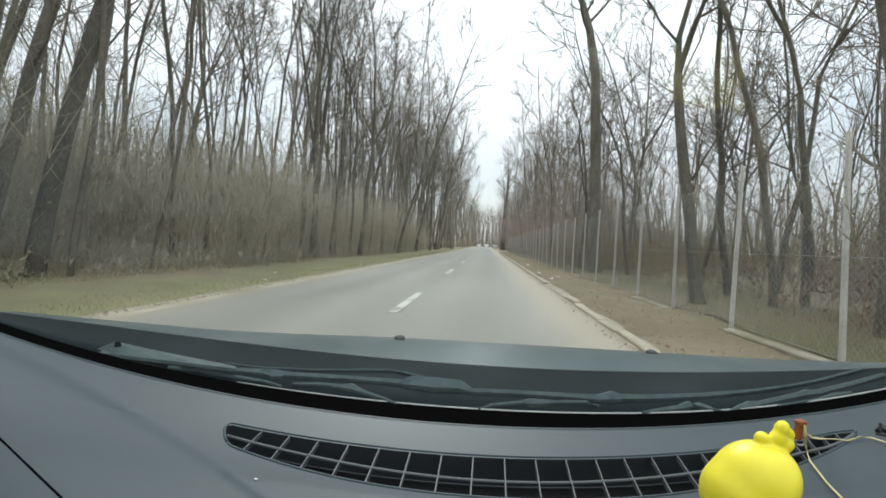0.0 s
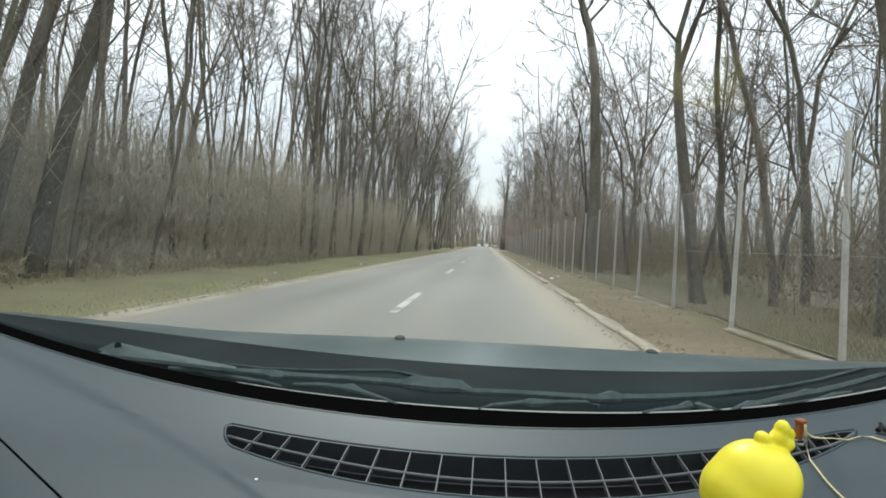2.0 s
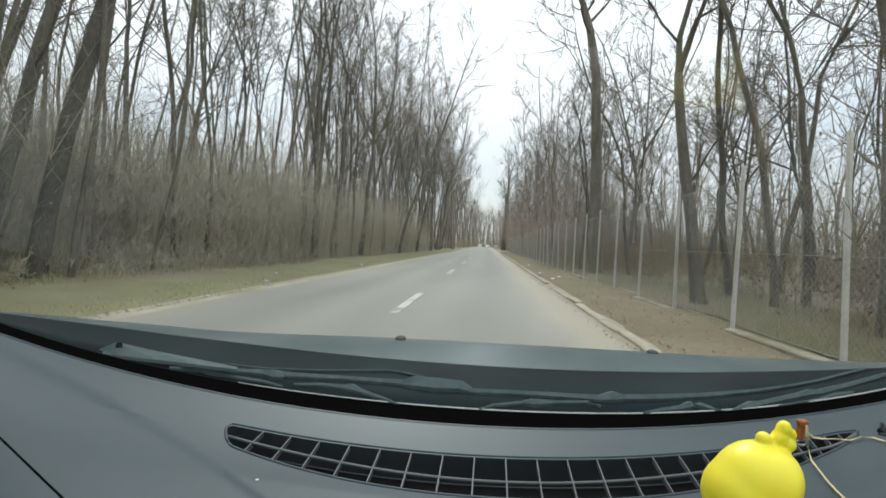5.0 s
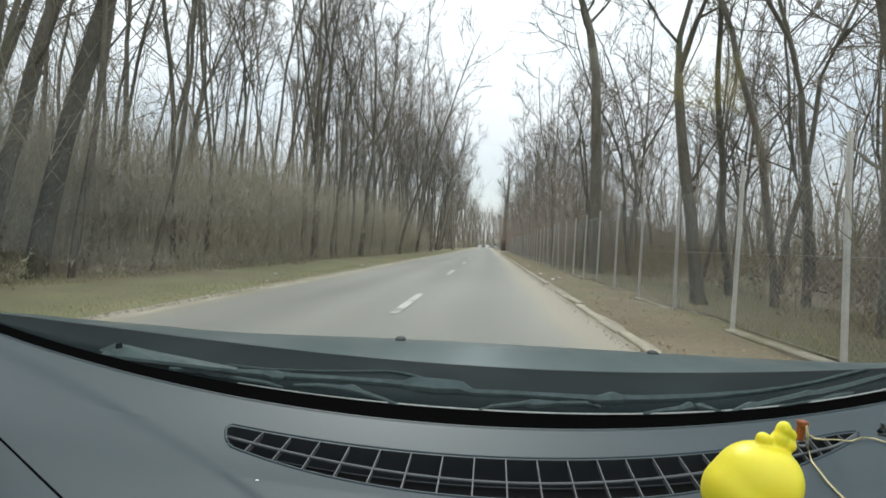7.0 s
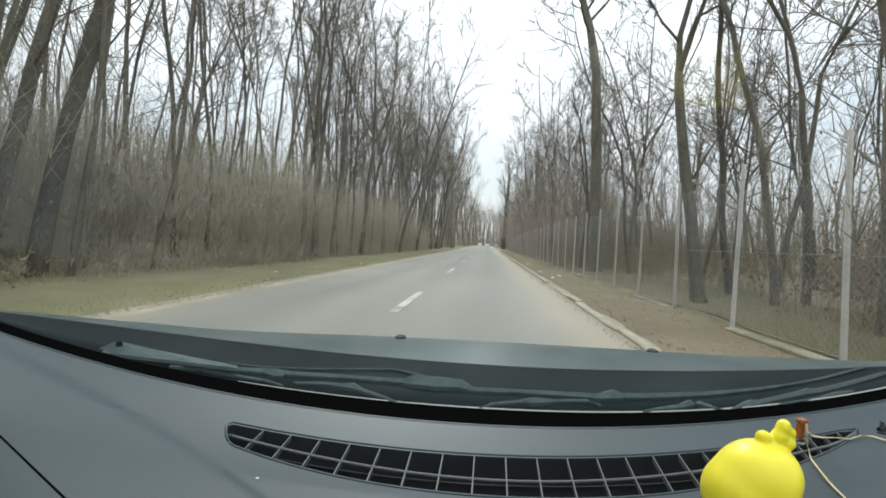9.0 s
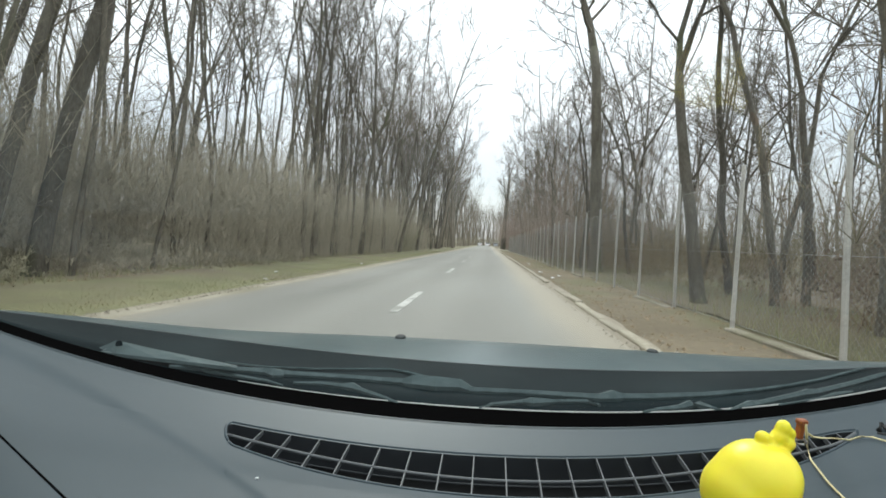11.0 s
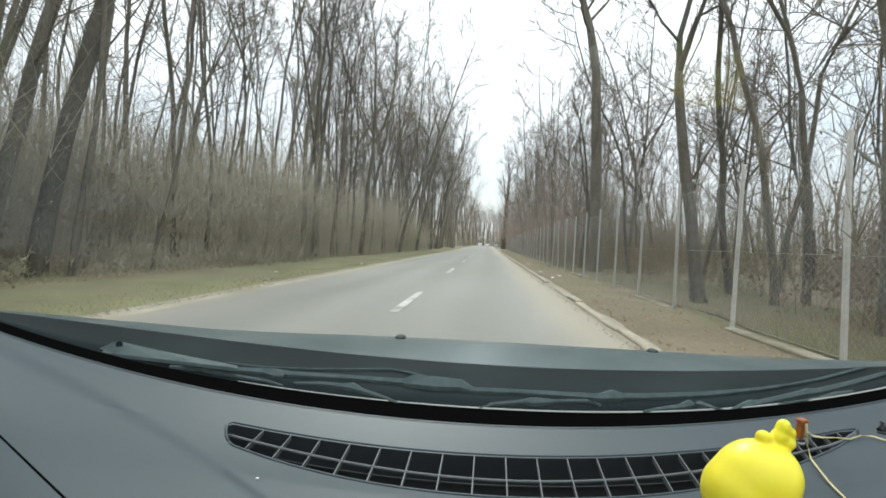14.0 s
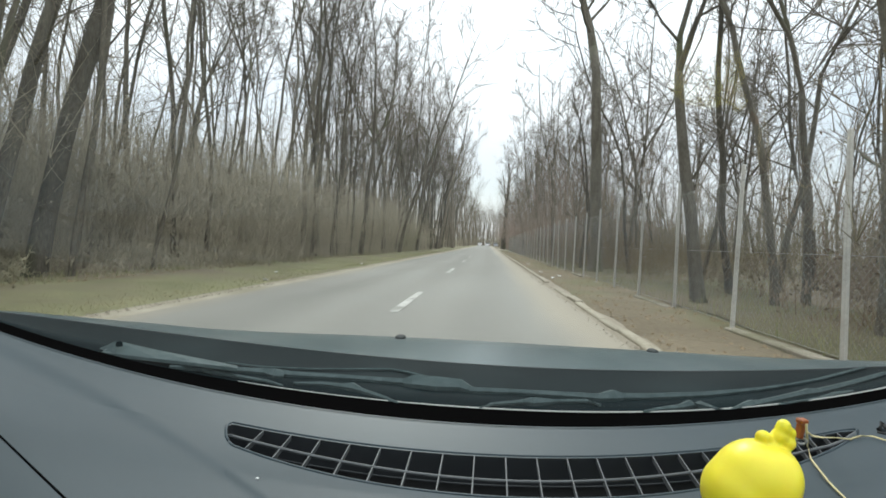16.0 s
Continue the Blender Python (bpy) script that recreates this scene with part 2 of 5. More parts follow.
M["green_steel"] = surface("green_painted_steel", (0.05, 0.17, 0.15), (0.08, 0.23, 0.20), 3, 40, 0.5, 0.1)
M["sign_white"] = plain("white_sign_board", (0.78, 0.79, 0.78), 0.5)
M["sign_ink"] = plain("blue_grey_print", (0.12, 0.18, 0.26), 0.6)
M["plank"] = surface("weathered_grey_planks", (0.22, 0.20, 0.16), (0.36, 0.335, 0.275), 1.5, 20, 0.9, 0.5, stretch=(4, 4, 0.5), third=(0.24, 0.26, 0.08), third_at=0.55, vary=0.15)
M["plaster"] = surface("stained_house_plaster", (0.24, 0.215, 0.175), (0.36, 0.33, 0.27), 1.0, 20, 0.9, 0.3, third=(0.19, 0.165, 0.13), third_at=0.6)
M["roof_tile"] = surface("weathered_clay_tiles", (0.16, 0.125, 0.10), (0.29, 0.235, 0.195), 1.5, 12, 0.9, 0.5, third=(0.15, 0.145, 0.10), third_at=0.58, vary=0.2)
M["window_white"] = plain("white_window_paint", (0.7, 0.72, 0.74), 0.5)
M["pole_wood"] = surface("grey_wooden_pole", (0.20, 0.18, 0.15), (0.32, 0.29, 0.25), 1.5, 20, 0.9, 0.4, stretch=(4, 4, 0.5))


def windscreen_glass():
    """Thin clear glass: what is behind shows through, with a faint mirror of the dashboard by Fresnel."""
    m, n, l, b = material("windscreen_glass")
    n.remove(b)
    out = n["Material Output"]
    tr = n.new("ShaderNodeBsdfTransparent")
    tr.inputs[0].default_value = (0.95, 0.965, 0.955, 1)
    gl = n.new("ShaderNodeBsdfGlossy")
    gl.inputs["Roughness"].default_value = 0.02
    fr = n.new("ShaderNodeFresnel")
    fr.inputs[0].default_value = 1.36
    mx = n.new("ShaderNodeMixShader")
    l.new(fr.outputs[0], mx.inputs[0])
    l.new(tr.outputs[0], mx.inputs[1])
    l.new(gl.outputs[0], mx.inputs[2])
    # a thin uneven film of road dust and wiped streaks
    tc = n.new("ShaderNodeTexCoord")
    mp = n.new("ShaderNodeMapping")
    mp.inputs["Scale"].default_value = (2.5, 9.0, 9.0)
    film = n.new("ShaderNodeTexNoise")
    film.inputs["Scale"].default_value, film.inputs["Detail"].default_value = 2.0, 6.0
    amount = n.new("ShaderNodeMapRange")
    amount.inputs[1].default_value, amount.inputs[2].default_value = 0.30, 0.75
    amount.inputs[3].default_value, amount.inputs[4].default_value = 0.002, 0.016
    dust = n.new("ShaderNodeBsdfTranslucent")
    dust.inputs[0].default_value = (0.75, 0.74, 0.70, 1)
    coat = n.new("ShaderNodeMixShader")
    l.new(tc.outputs["Object"], mp.inputs[0])
    l.new(mp.outputs[0], film.inputs["Vector"])
    l.new(film.outputs["Fac"], amount.inputs[0])
    l.new(amount.outputs[0], coat.inputs[0])
    l.new(mx.outputs[0], coat.inputs[1])
    l.new(dust.outputs[0], coat.inputs[2])
    l.new(coat.outputs[0], out.inputs["Surface"])
    return m


M["glass"] = windscreen_glass()
# ---- mesh helpers ----
def mesh_from(name, verts, faces, material, smooth=False):
    me = bpy.data.meshes.new(name)
    me.from_pydata([tuple(v) for v in verts], [], faces)
    me.materials.append(material)
    if smooth:
        me.polygons.foreach_set("use_smooth", [True] * len(me.polygons))
    me.update()
    return me


def link(name, me, parent=None, m=None, label=""):
    ob = new(name, me)
    if parent is not None:
        ob.parent = parent
    if m is not None:
        ob.matrix_basis = m
    if label:
        ob["label"] = label
    return ob


def part(name, bm, material, parent, label="", smooth=False):
    """Link a bmesh as one mesh under a thing or a part."""
    me = bpy.data.meshes.new(name)
    bm.to_mesh(me)
    bm.free()
    me.materials.append(material)
    if smooth:
        me.polygons.foreach_set("use_smooth", [True] * len(me.polygons))
    return link(name, me, parent, None, label)


def box_bm(sx, sy, sz, at=(0, 0, 0), bevel=0.0, bm=None):
    own = bmesh.new()
    bmesh.ops.create_cube(own, size=1.0, matrix=Matrix.Translation(at) @ Matrix.Diagonal((sx, sy, sz, 1)))
    if bevel:
        bmesh.ops.bevel(own, geom=own.edges[:], offset=bevel, segments=1, affect="EDGES", profile=0.5)
    if bm is None:
        return own
    tmp = bpy.data.meshes.new("tmp")
    own.to_mesh(tmp)
    own.free()
    bm.from_mesh(tmp)
    bpy.data.meshes.remove(tmp)
    return bm


def tube(verts, faces, pts, radii, sides, cap=True):
    """Append a tapered tube along pts to verts and faces."""
    pts = [Vector(p) for p in pts]
    base = len(verts)
    for i, p in enumerate(pts):
        d = (pts[min(i + 1, len(pts) - 1)] - pts[max(i - 1, 0)]).normalized()
        a = d.orthogonal().normalized() if abs(d.z) < 0.95 else Vector((1, 0, 0)).cross(d).normalized()
        b = d.cross(a)
        for k in range(sides):
            t = 2 * math.pi * k / sides
            verts.append(p + (a * math.cos(t) + b * math.sin(t)) * radii[i])
    for i in range(len(pts) - 1):
        for k in range(sides):
            k2 = (k + 1) % sides
            o = base + i * sides
            faces.append((o + k, o + k2, o + sides + k2, o + sides + k))
    if cap:
        faces.append(tuple(base + k for k in reversed(range(sides))))
        o = base + (len(pts) - 1) * sides
        faces.append(tuple(o + k for k in range(sides)))


def spike(verts, faces, pts, radii):
    """Append a thin three-sided twig along pts that ends in a point."""
    pts = [Vector(p) for p in pts]
    d = (pts[-1] - pts[0]).normalized()
    a = d.orthogonal().normalized()
    b = d.cross(a)
    base = len(verts)
    for p, r in zip(pts[:-1], radii):
        for k in range(3):
            t = 2.0944 * k
            verts.append(p + (a * math.cos(t) + b * math.sin(t)) * r)
    verts.append(pts[-1])
    n = len(pts) - 1
    for i in range(n - 1):
        o = base + i * 3
        for k in range(3):
            faces.append((o + k, o + (k + 1) % 3, o + 3 + (k + 1) % 3, o + 3 + k))
    o = base + (n - 1) * 3
    for k in range(3):
        faces.append((o + k, o + (k + 1) % 3, base + n * 3))


def tube_part(name, pts, radius, sides, material, parent, label="", radii=None):
    v, f = [], []
    tube(v, f, pts, radii or [radius] * len(pts), sides)
    return link(name, mesh_from(name, v, f, material, True), parent, None, label)


def strip(name, xs, y0, y1, step, material, z=None, kind="structure", label="", category="", uv=False, jag=0.0, seed=1):
    """A ground ribbon along the road between the offsets xs from the road's line, z(u, y) its height, its two long edges uneven by jag."""
    rng = random.Random(seed)
    n = int((y1 - y0) / step)
    verts, faces, uvs = [], [], []
    m = len(xs)
    for i in range(n + 1):
        y = y0 + (y1 - y0) * i / n
        for j, x in enumerate(xs):
            e = jag * (rng.random() - 0.5) * 2 if j in (0, m - 1) else 0.0
            X, Y = on_road(x + e, y)
            verts.append((X, Y, z(x, y) if z else 0.0))
            uvs.append(((x - xs[0]) / (xs[-1] - xs[0]), y))
    for i in range(n):
        for j in range(m - 1):
            a = i * m + j
            faces.append((a, a + 1, a + m + 1, a + m))
    me = mesh_from(name, verts, faces, material, True)
    if uv:
        layer = me.uv_layers.new(name="UVMap")
        flat = []
        for loop in me.loops:
            flat.extend(uvs[loop.vertex_index])
        layer.data.foreach_set("uv", flat)
    ob = new(name, me)
    tagged(ob, label, category, "", kind)
    return ob


# ---- the road's line: a bend to the right, then straight along +y ----
def on_road(x, y):
    """The place x metres to the right of the driving line, y metres along."""
    if y >= 45:
        return x, y
    k = (45 - y) / 45
    slope = -2 * 5.0 * k / 45
    n = math.hypot(1, slope)
    return 5.0 * k * k + x / n, y - x * slope / n


ROAD_L, ROAD_R, MID = -4.62, 1.62, -1.36
KERB_X, FENCE_X = 1.76, 3.40
rng = random.Random(7)


def hump(x, y):
    return noise.noise((x * 0.35, y * 0.35, 3.1)) * 0.06 + noise.noise((x * 1.3, y * 1.3, 8.0)) * 0.025


# ---- ground ----
ground_v, ground_f = [], []
gx = [-1500, -400, -120, -60, -30, -22, -16, -12, -9, -7.5, -6.3, -5.4, -4.9, 0, 2.0, 2.6, 3.2, 4.0, 6, 8, 11, 15, 20, 30, 60, 120, 400, 1500]
gy = [-1500, -400, -120] + [-60 + 3 * i for i in range(180)] + [600, 900, 1500, 3000]
for yy in gy:
    for xx in gx:
        X, Y = on_road(xx, yy) if -60 <= yy <= 480 and abs(xx) < 31 else (xx, yy)
        off_road = xx < -5 or xx > 1.9
        z = hump(X, Y) * (1.0 if abs(xx) < 40 else 0.0) - 0.03 + (min(0.25, 0.05 * max(0, abs(xx + 1.3) - 6)) if off_road and abs(xx) < 200 else 0.0) if off_road else -0.12
        ground_v.append((X, Y, z))
for i in range(len(gy) - 1):
    for j in range(len(gx) - 1):
        a = i * len(gx) + j
        ground_f.append((a, a + 1, a + len(gx) + 1, a + len(gx)))
ground = tagged(new("ground", mesh_from("ground", ground_v, ground_f, M["litter"], True)), "brown woodland ground covered in leaf litter", "ground", "", "structure")

road = strip("road", [ROAD_L, -3.5, -2.4, MID, -0.3, 0.8, ROAD_R], -60, 480, 2.0, M["asphalt"], lambda x, y: 0.035 - 0.012 * abs(x - MID) * 0.8, label="old grey asphalt road dusted with sand at its edges", category="road", uv=True)
strip("shoulder_left", [-5.4, -4.98, -4.84, ROAD_L - 0.02, ROAD_L + 0.1], -60, 480, 0.8, M["edge_dust"], lambda x, y: 0.002 if x > -4.6 else (0.012 if x > -4.9 else (0.008 if x > -5.1 else -0.06)), label="narrow pale sandy road shoulder beside the asphalt", category="road shoulder", jag=0.05, seed=3)
strip("verge_left", [-8.4, -7.4, -6.4, -5.6, -5.15, -4.92], -60, 480, 0.8, M["grass_soil"], lambda x, y: 0.03 + hump(x, y) + 0.03 * max(0, -5.6 - x) if x < -5.0 else -0.02, label="thin green-brown grass verge between road and forest", category="grass verge", jag=0.10, seed=4)
strip("shoulder_right", [1.58, 1.68, 1.98], -60, 480, 0.8, M["sand"], lambda x, y: 0.0 if x < 1.62 else 0.02, label="pale sand and grit along the road edge", category="road shoulder", jag=0.03, seed=5)
strip("verge_right", [1.78, 2.04, 2.4, 2.7, 3.1, 3.8], -60, 480, 0.8, M["verge"], lambda x, y: 0.055 + hump(x, y) * 0.7 if x > 1.9 else -0.02, label="bare trodden earth verge between kerb and fence", category="verge", jag=0.1, seed=6)

strip("plot_ground", [3.62, 4.2, 5.2, 6.5, 8.5, 11.0, 14.0, 18.0, 23.0], -20, 300, 1.5, M["rough_grass"], lambda x, y: 0.07 + hump(x, y) + 0.02 * min(1, x - 3.6), label="rough mossy grass and litter behind the fence", category="rough grass", jag=0.15, seed=8)

# ---- kerbstones, one by one, some sunk or lost under the dirt ----
kerb = tagged(new("kerb"), "dusty pale concrete kerb along the road edge", "kerb", "", "structure")
stone_me = bpy.data.meshes.new("kerbstone")
kb = box_bm(0.14, 0.96, 0.20, bevel=0.015)
kb.to_mesh(stone_me)
kb.free()
stone_me.materials.append(M["kerb"])
for i in range(210):
    y = 40 + i * 1.0
    if rng.random() < (0.09 if y < 190 else 0.03) or 178 < y < 207 or 221 < y < 229:
        continue
    link("kerbstone", stone_me, kerb, pose(KERB_X + rng.uniform(-0.02, 0.02), y, -0.03 + rng.uniform(-0.02, 0.015), rng.uniform(-1.2, 1.2), rng.uniform(-4, 4), rng.uniform(-1.5, 1.5)))

# ---- lane markings: a solid line in the bend, dashes after it ----
strip("centre_line", [MID - 0.07, MID + 0.07], -20, 46, 1.0, M["paint_white"], lambda x, y: 0.045, label="solid white centre line, slightly worn", category="road marking")
dash_v = [(-0.07, -1.5, 0), (0.07, -1.5, 0), (0.075, -0.5, 0), (-0.068, -0.5, 0), (0.066, 0.6, 0), (-0.073, 0.6, 0), (0.07, 1.5, 0), (-0.07, 1.5, 0)]
dash_me = mesh_from("lane_dash", dash_v, [(0, 1, 2, 3), (3, 2, 4, 5), (5, 4, 6, 7)], M["paint_white"])
for i in range(42):
    y = CAR_Y + 8.6 - 9.7 * 5 + 9.7 * i
    tagged(link("lane_dash", dash_me, None, pose(MID, y, 0.043)), "short white dash of the worn lane marking", "road marking", "lane dashes", "structure")
# ---- bare trees ----
def grow(seed, height, radius, fork=0.45, lean=(0.0, 0.0), limbs=7, twigs=(5, 4), bend=0.5, spread=0.6, sides=(9, 7, 5), leads=0):
    """A bare tree: a tapered wandering trunk that forks into leaders, limbs, branches and fine twigs.
    Returns (verts, faces) of the wood and of the twigs."""
    r = random.Random(seed)
    wood, fine = ([], []), ([], [])

    def path(p, d, length, steps, wander, up):
        pts = [Vector(p)]
        d = Vector(d).normalized()
        for _ in range(steps):
            d = (d + Vector((r.gauss(0, wander), r.gauss(0, wander), r.gauss(0, wander * 0.5) + up))).normalized()
            pts.append(pts[-1] + d * length / steps)
        return pts

    def taper(a, b, n):
        return [a + (b - a) * (i / (n - 1)) for i in range(n)]

    def twig_fan(pts, size, count):
        for _ in range(count):
            t = r.uniform(0.25, 1.0) * (len(pts) - 1)
            i = min(int(t), len(pts) - 2)
            p = pts[i].lerp(pts[i + 1], t - i)
            d = (pts[i + 1] - pts[i]).normalized()
            side = Vector((r.gauss(0, 1), r.gauss(0, 1), r.gauss(0.25, 0.7))).normalized()
            tp = path(p, d * 0.7 + side, size * r.uniform(0.6, 1.3), 1, 0.25, 0.08)
            spike(fine[0], fine[1], tp, [0.012])
            for k in range(2):
                q = path(tp[0].lerp(tp[1], 0.35 + 0.3 * k), (tp[1] - tp[0]).normalized() + Vector((r.gauss(0, 0.6), r.gauss(0, 0.6), r.gauss(0.1, 0.5))), size * 0.5 * r.uniform(0.6, 1.2), 1, 0.1, 0.0)
                spike(fine[0], fine[1], q, [0.008])

    def branch(p, d, length, rad, count):
        pts = path(p, d, length, 4, 0.20, 0.10)
        tube(wood[0], wood[1], pts, taper(rad, max(0.012, rad * 0.28), 5), sides[2], False)
        for _ in range(count):
            t = r.uniform(0.2, 1.0) * 4
            i = min(int(t), 3)
            q = pts[i].lerp(pts[i + 1], t - i)
            dd = (pts[i + 1] - pts[i]).normalized() + Vector((r.gauss(0, 0.75), r.gauss(0, 0.75), r.gauss(0.15, 0.5)))
            sub = path(q, dd, length * r.uniform(0.3, 0.55), 3, 0.22, 0.06)
            spike(fine[0], fine[1], sub, taper(max(0.017, rad * 0.33), 0.010, 4))
            twig_fan(sub, length * 0.2 + 0.15, twigs[1])

    trunk_len = height * fork
    tp = path((0, 0, -0.15), (lean[0], lean[1], 1.0), trunk_len, 8, 0.026 + 0.03 * bend, 0.01)
    tr = taper(radius * 1.06, radius * 0.72, 9)
    tr[0] = radius * 1.75
    tp.insert(1, tp[0].lerp(tp[1], min(0.45, 0.30 / (trunk_len / 8))))
    tr.insert(1, radius * 1.24)
    tr[2] = radius * 1.06
    tube(wood[0], wood[1], tp, tr, sides[0])
    leaders = leads or (1 if r.random() < 0.35 else 2)
    for k in range(leaders):
        a = r.uniform(0, 6.28) + k * 6.28 / leaders
        s = 0.06 if leaders == 1 else 0.32 * spread + 0.1
        d0 = (tp[-1] - tp[-2]).normalized() + Vector((math.cos(a) * s, math.sin(a) * s, 0.1))
        ll = (height - trunk_len) * r.uniform(0.8, 1.05)
        lp = path(tp[-1], d0, ll, 7, 0.05 + 0.05 * bend, 0.04)
        lr = taper(radius * (0.72 if leaders == 1 else 0.55), 0.02, 8)
        tube(wood[0], wood[1], lp, lr, sides[1], False)
        n = limbs if leaders == 1 else max(3, int(limbs * 0.65))
        for j in range(n):
            t = (0.08 + 0.9 * (j + r.random()) / n) * 7
            i = min(int(t), 6)
            q = lp[i].lerp(lp[i + 1], t - i)
            a2 = r.uniform(0, 6.28)
            dd = Vector((math.cos(a2) * spread, math.sin(a2) * spread, r.uniform(0.35, 0.9)))
            branch(q, dd, ll * r.uniform(0.25, 0.42) * (1.15 - 0.5 * t / 7), max(0.02, lr[i] * 0.5), twigs[0])
        twig_fan(lp[4:], 0.8, 6)
    for j in range(r.randint(0, 2)):
        i = r.randint(4, 7)
        a2 = r.uniform(0, 6.28)
        branch(tp[i + 1], (math.cos(a2), math.sin(a2), 0.5), height * r.uniform(0.1, 0.2), radius * 0.25, 3)
    return wood, fine


def kind_of_tree(*shape, **more):
    wood, fine = grow(*shape, **more)
    return mesh_from("trunk", wood[0], wood[1], M["bark"], True), mesh_from("crown", fine[0], fine[1], M["twig"], False)


# slender forest trees, stout ones, and low crooked ones that branch near the ground
SLIM = [kind_of_tree(100 + k, 17.5 + (k * 37 % 5) * 1.1, (0.055, 0.085, 0.07, 0.115, 0.06, 0.095, 0.075, 0.13)[k], 0.50, ((k % 3 - 1) * 0.03, 0.02), 9, (5, 4), 0.9, 0.45) for k in range(8)]
STOUT = [kind_of_tree(110 + k, 18.0 + k % 3, 0.15, 0.36, ((k % 3 - 1) * 0.03, 0.0), 11, (6, 4), 1.2, 0.75) for k in range(5)]
CROOKED = [kind_of_tree(140 + k, 11.5 + k % 4, 0.085 + 0.02 * (k % 3), 0.22 + 0.05 * (k % 3), ((k % 3 - 1) * 0.06, 0.0), 9, (6, 4), 1.7, 0.95, leads=1 + k % 3) for k in range(8)]


def tree(meshes, x, y, size=1.0, girth=1.0, turn=0.0, lean_x=0.0, lean_y=0.0, label="", group="roadside trees"):
    X, Y = on_road(x, y)
    root = new("tree")
    root.matrix_basis = Matrix.Translation((X, Y, hump(X, Y) * 0.5)) @ Euler((radians(-lean_y), radians(lean_x), 0)).to_matrix().to_4x4() @ Matrix.Rotation(turn, 4, "Z")
    s = Matrix.Diagonal((size * girth, size * girth, size, 1))
    link("trunk", meshes[0], root, s)
    link("crown", meshes[1], root, s)
    if not label:
        label = "tall slender bare tree with grey-brown bark" if meshes in SLIM else "stout bare tree with spreading forked limbs" if meshes in STOUT else "low crooked bare tree that forks near the ground"
    return tagged(root, label, "tree", group)


# single trees that stand out near the road: kind, x, y past the car, size, girth, turn, lean
def own_tree(seed, x, dy, height, radius, fork, lean, label, bend=0.8, spread=0.7, limbs=8, leads=0):
    return tree(kind_of_tree(seed, height, radius, fork, lean, limbs, (7, 4), bend, spread, leads=leads), x, CAR_Y + dy, label=label, group="")


own_tree(31, -9.4, 9.3, 20, 0.18, 0.62, (0.16, 0.0), "thick leaning bare trunk at the forest edge by the verge", 0.3)
own_tree(32, -8.9, 6.3, 19, 0.13, 0.6, (0.14, 0.02), "slim bare tree leaning over the grass verge", 0.3)
own_tree(52, 4.6, 21.5, 17, 0.26, 0.6, (0.0, 0.0), "stout dark bare tree behind the wire fence", 1.3, 0.9, 12, 1)
own_tree(64, 4.35, 10.4, 13, 0.13, 0.41, (-0.04, 0.0), "bare tree forking in two close behind the fence", 1.1, 0.9, 12, 2)
own_tree(75, 5.35, 7.0, 12, 0.12, 0.30, (0.03, 0.0), "crooked bare tree with spreading limbs beside a fence post", 0.4, 1.0, 12, 2)
own_tree(36, 6.0, 12.6, 15, 0.09, 0.40, (-0.01, 0.0), "slender bare tree behind the fence", 0.9, 0.8, 9)
own_tree(37, 5.8, 10.4, 15, 0.075, 0.40, (-0.04, 0.0), "slender bare tree behind the fence", 1.0, 0.8, 12)
own_tree(38, 6.7, 10.9, 14, 0.08, 0.33, (0.0, 0.0), "slender bare tree behind the fence", 1.2, 0.9, 9)
own_tree(39, 7.6, 13.5, 13, 0.09, 0.3, (0.03, 0.0), "slender bare tree behind the fence", 1.4, 1.0, 12)

# the two thick trees that stand on the verge past the second entrance
own_tree(41, 3.3, 104.5, 21, 0.42, 0.5, (0.03, 0.0), "thick forked bare tree on the grass verge", 0.5)
own_tree(42, 3.4, 115.0, 21, 0.45, 0.5, (0.01, 0.0), "thick forked bare tree on the grass verge", 0.5)

# ---- forest edges: the trees that can be told apart ----
spots = []


def free(x, y, gap):
    return all((x - a) ** 2 + (y - b) ** 2 > gap * gap for a, b in spots)


count = 0
for i in range(2600):
    if count >= 192:
        break
    x, y = -8.3 - rng.random() ** 1.2 * 10.5, rng.uniform(96, 200)
    if free(x, y, 1.05):
        spots.append((x, y))
        tree(rng.choice(SLIM) if rng.random() < 0.88 else rng.choice(STOUT), x, y, rng.uniform(0.78, 1.08), rng.uniform(0.85, 1.1), rng.uniform(0, 6.28), rng.uniform(0, 5) + 7 * max(0.0, (135 - y) / 30), rng.uniform(-2, 2), group="trees of the left-hand forest")
        count += 1
for i in range(18):
    y = CAR_Y + 30 + 6.5 * i + rng.uniform(-1.5, 1.5)
    x = -7.4 - 1.6 * rng.random()
    spots.append((x, y))
    tree(STOUT[i % 5], x, y, rng.uniform(1.0, 1.15), rng.uniform(0.85, 1.0), rng.uniform(0, 6.28), rng.uniform(1, 5), rng.uniform(-2, 2), "tall bare tree whose crown reaches over the road", "trees of the left-hand forest")
count = 0
for i in range(2600):
    if count >= 104:
        break
    x, y = 4.4 + rng.random() ** 1.2 * 14.0, rng.uniform(104, 210)
    if free(x, y, 2.0) and not (9.5 < x < 21 and 153 < y < 170) and not (x < 8 and y < 121):
        spots.append((x, y))
        tree(rng.choice(SLIM) if rng.random() < 0.2 else rng.choice(CROOKED), x, y, rng.uniform(0.75, 1.15), rng.uniform(0.7, 0.95), rng.uniform(0, 6.28), rng.uniform(-4, 2), rng.uniform(-2, 2), group="trees behind the fence")
        count += 1


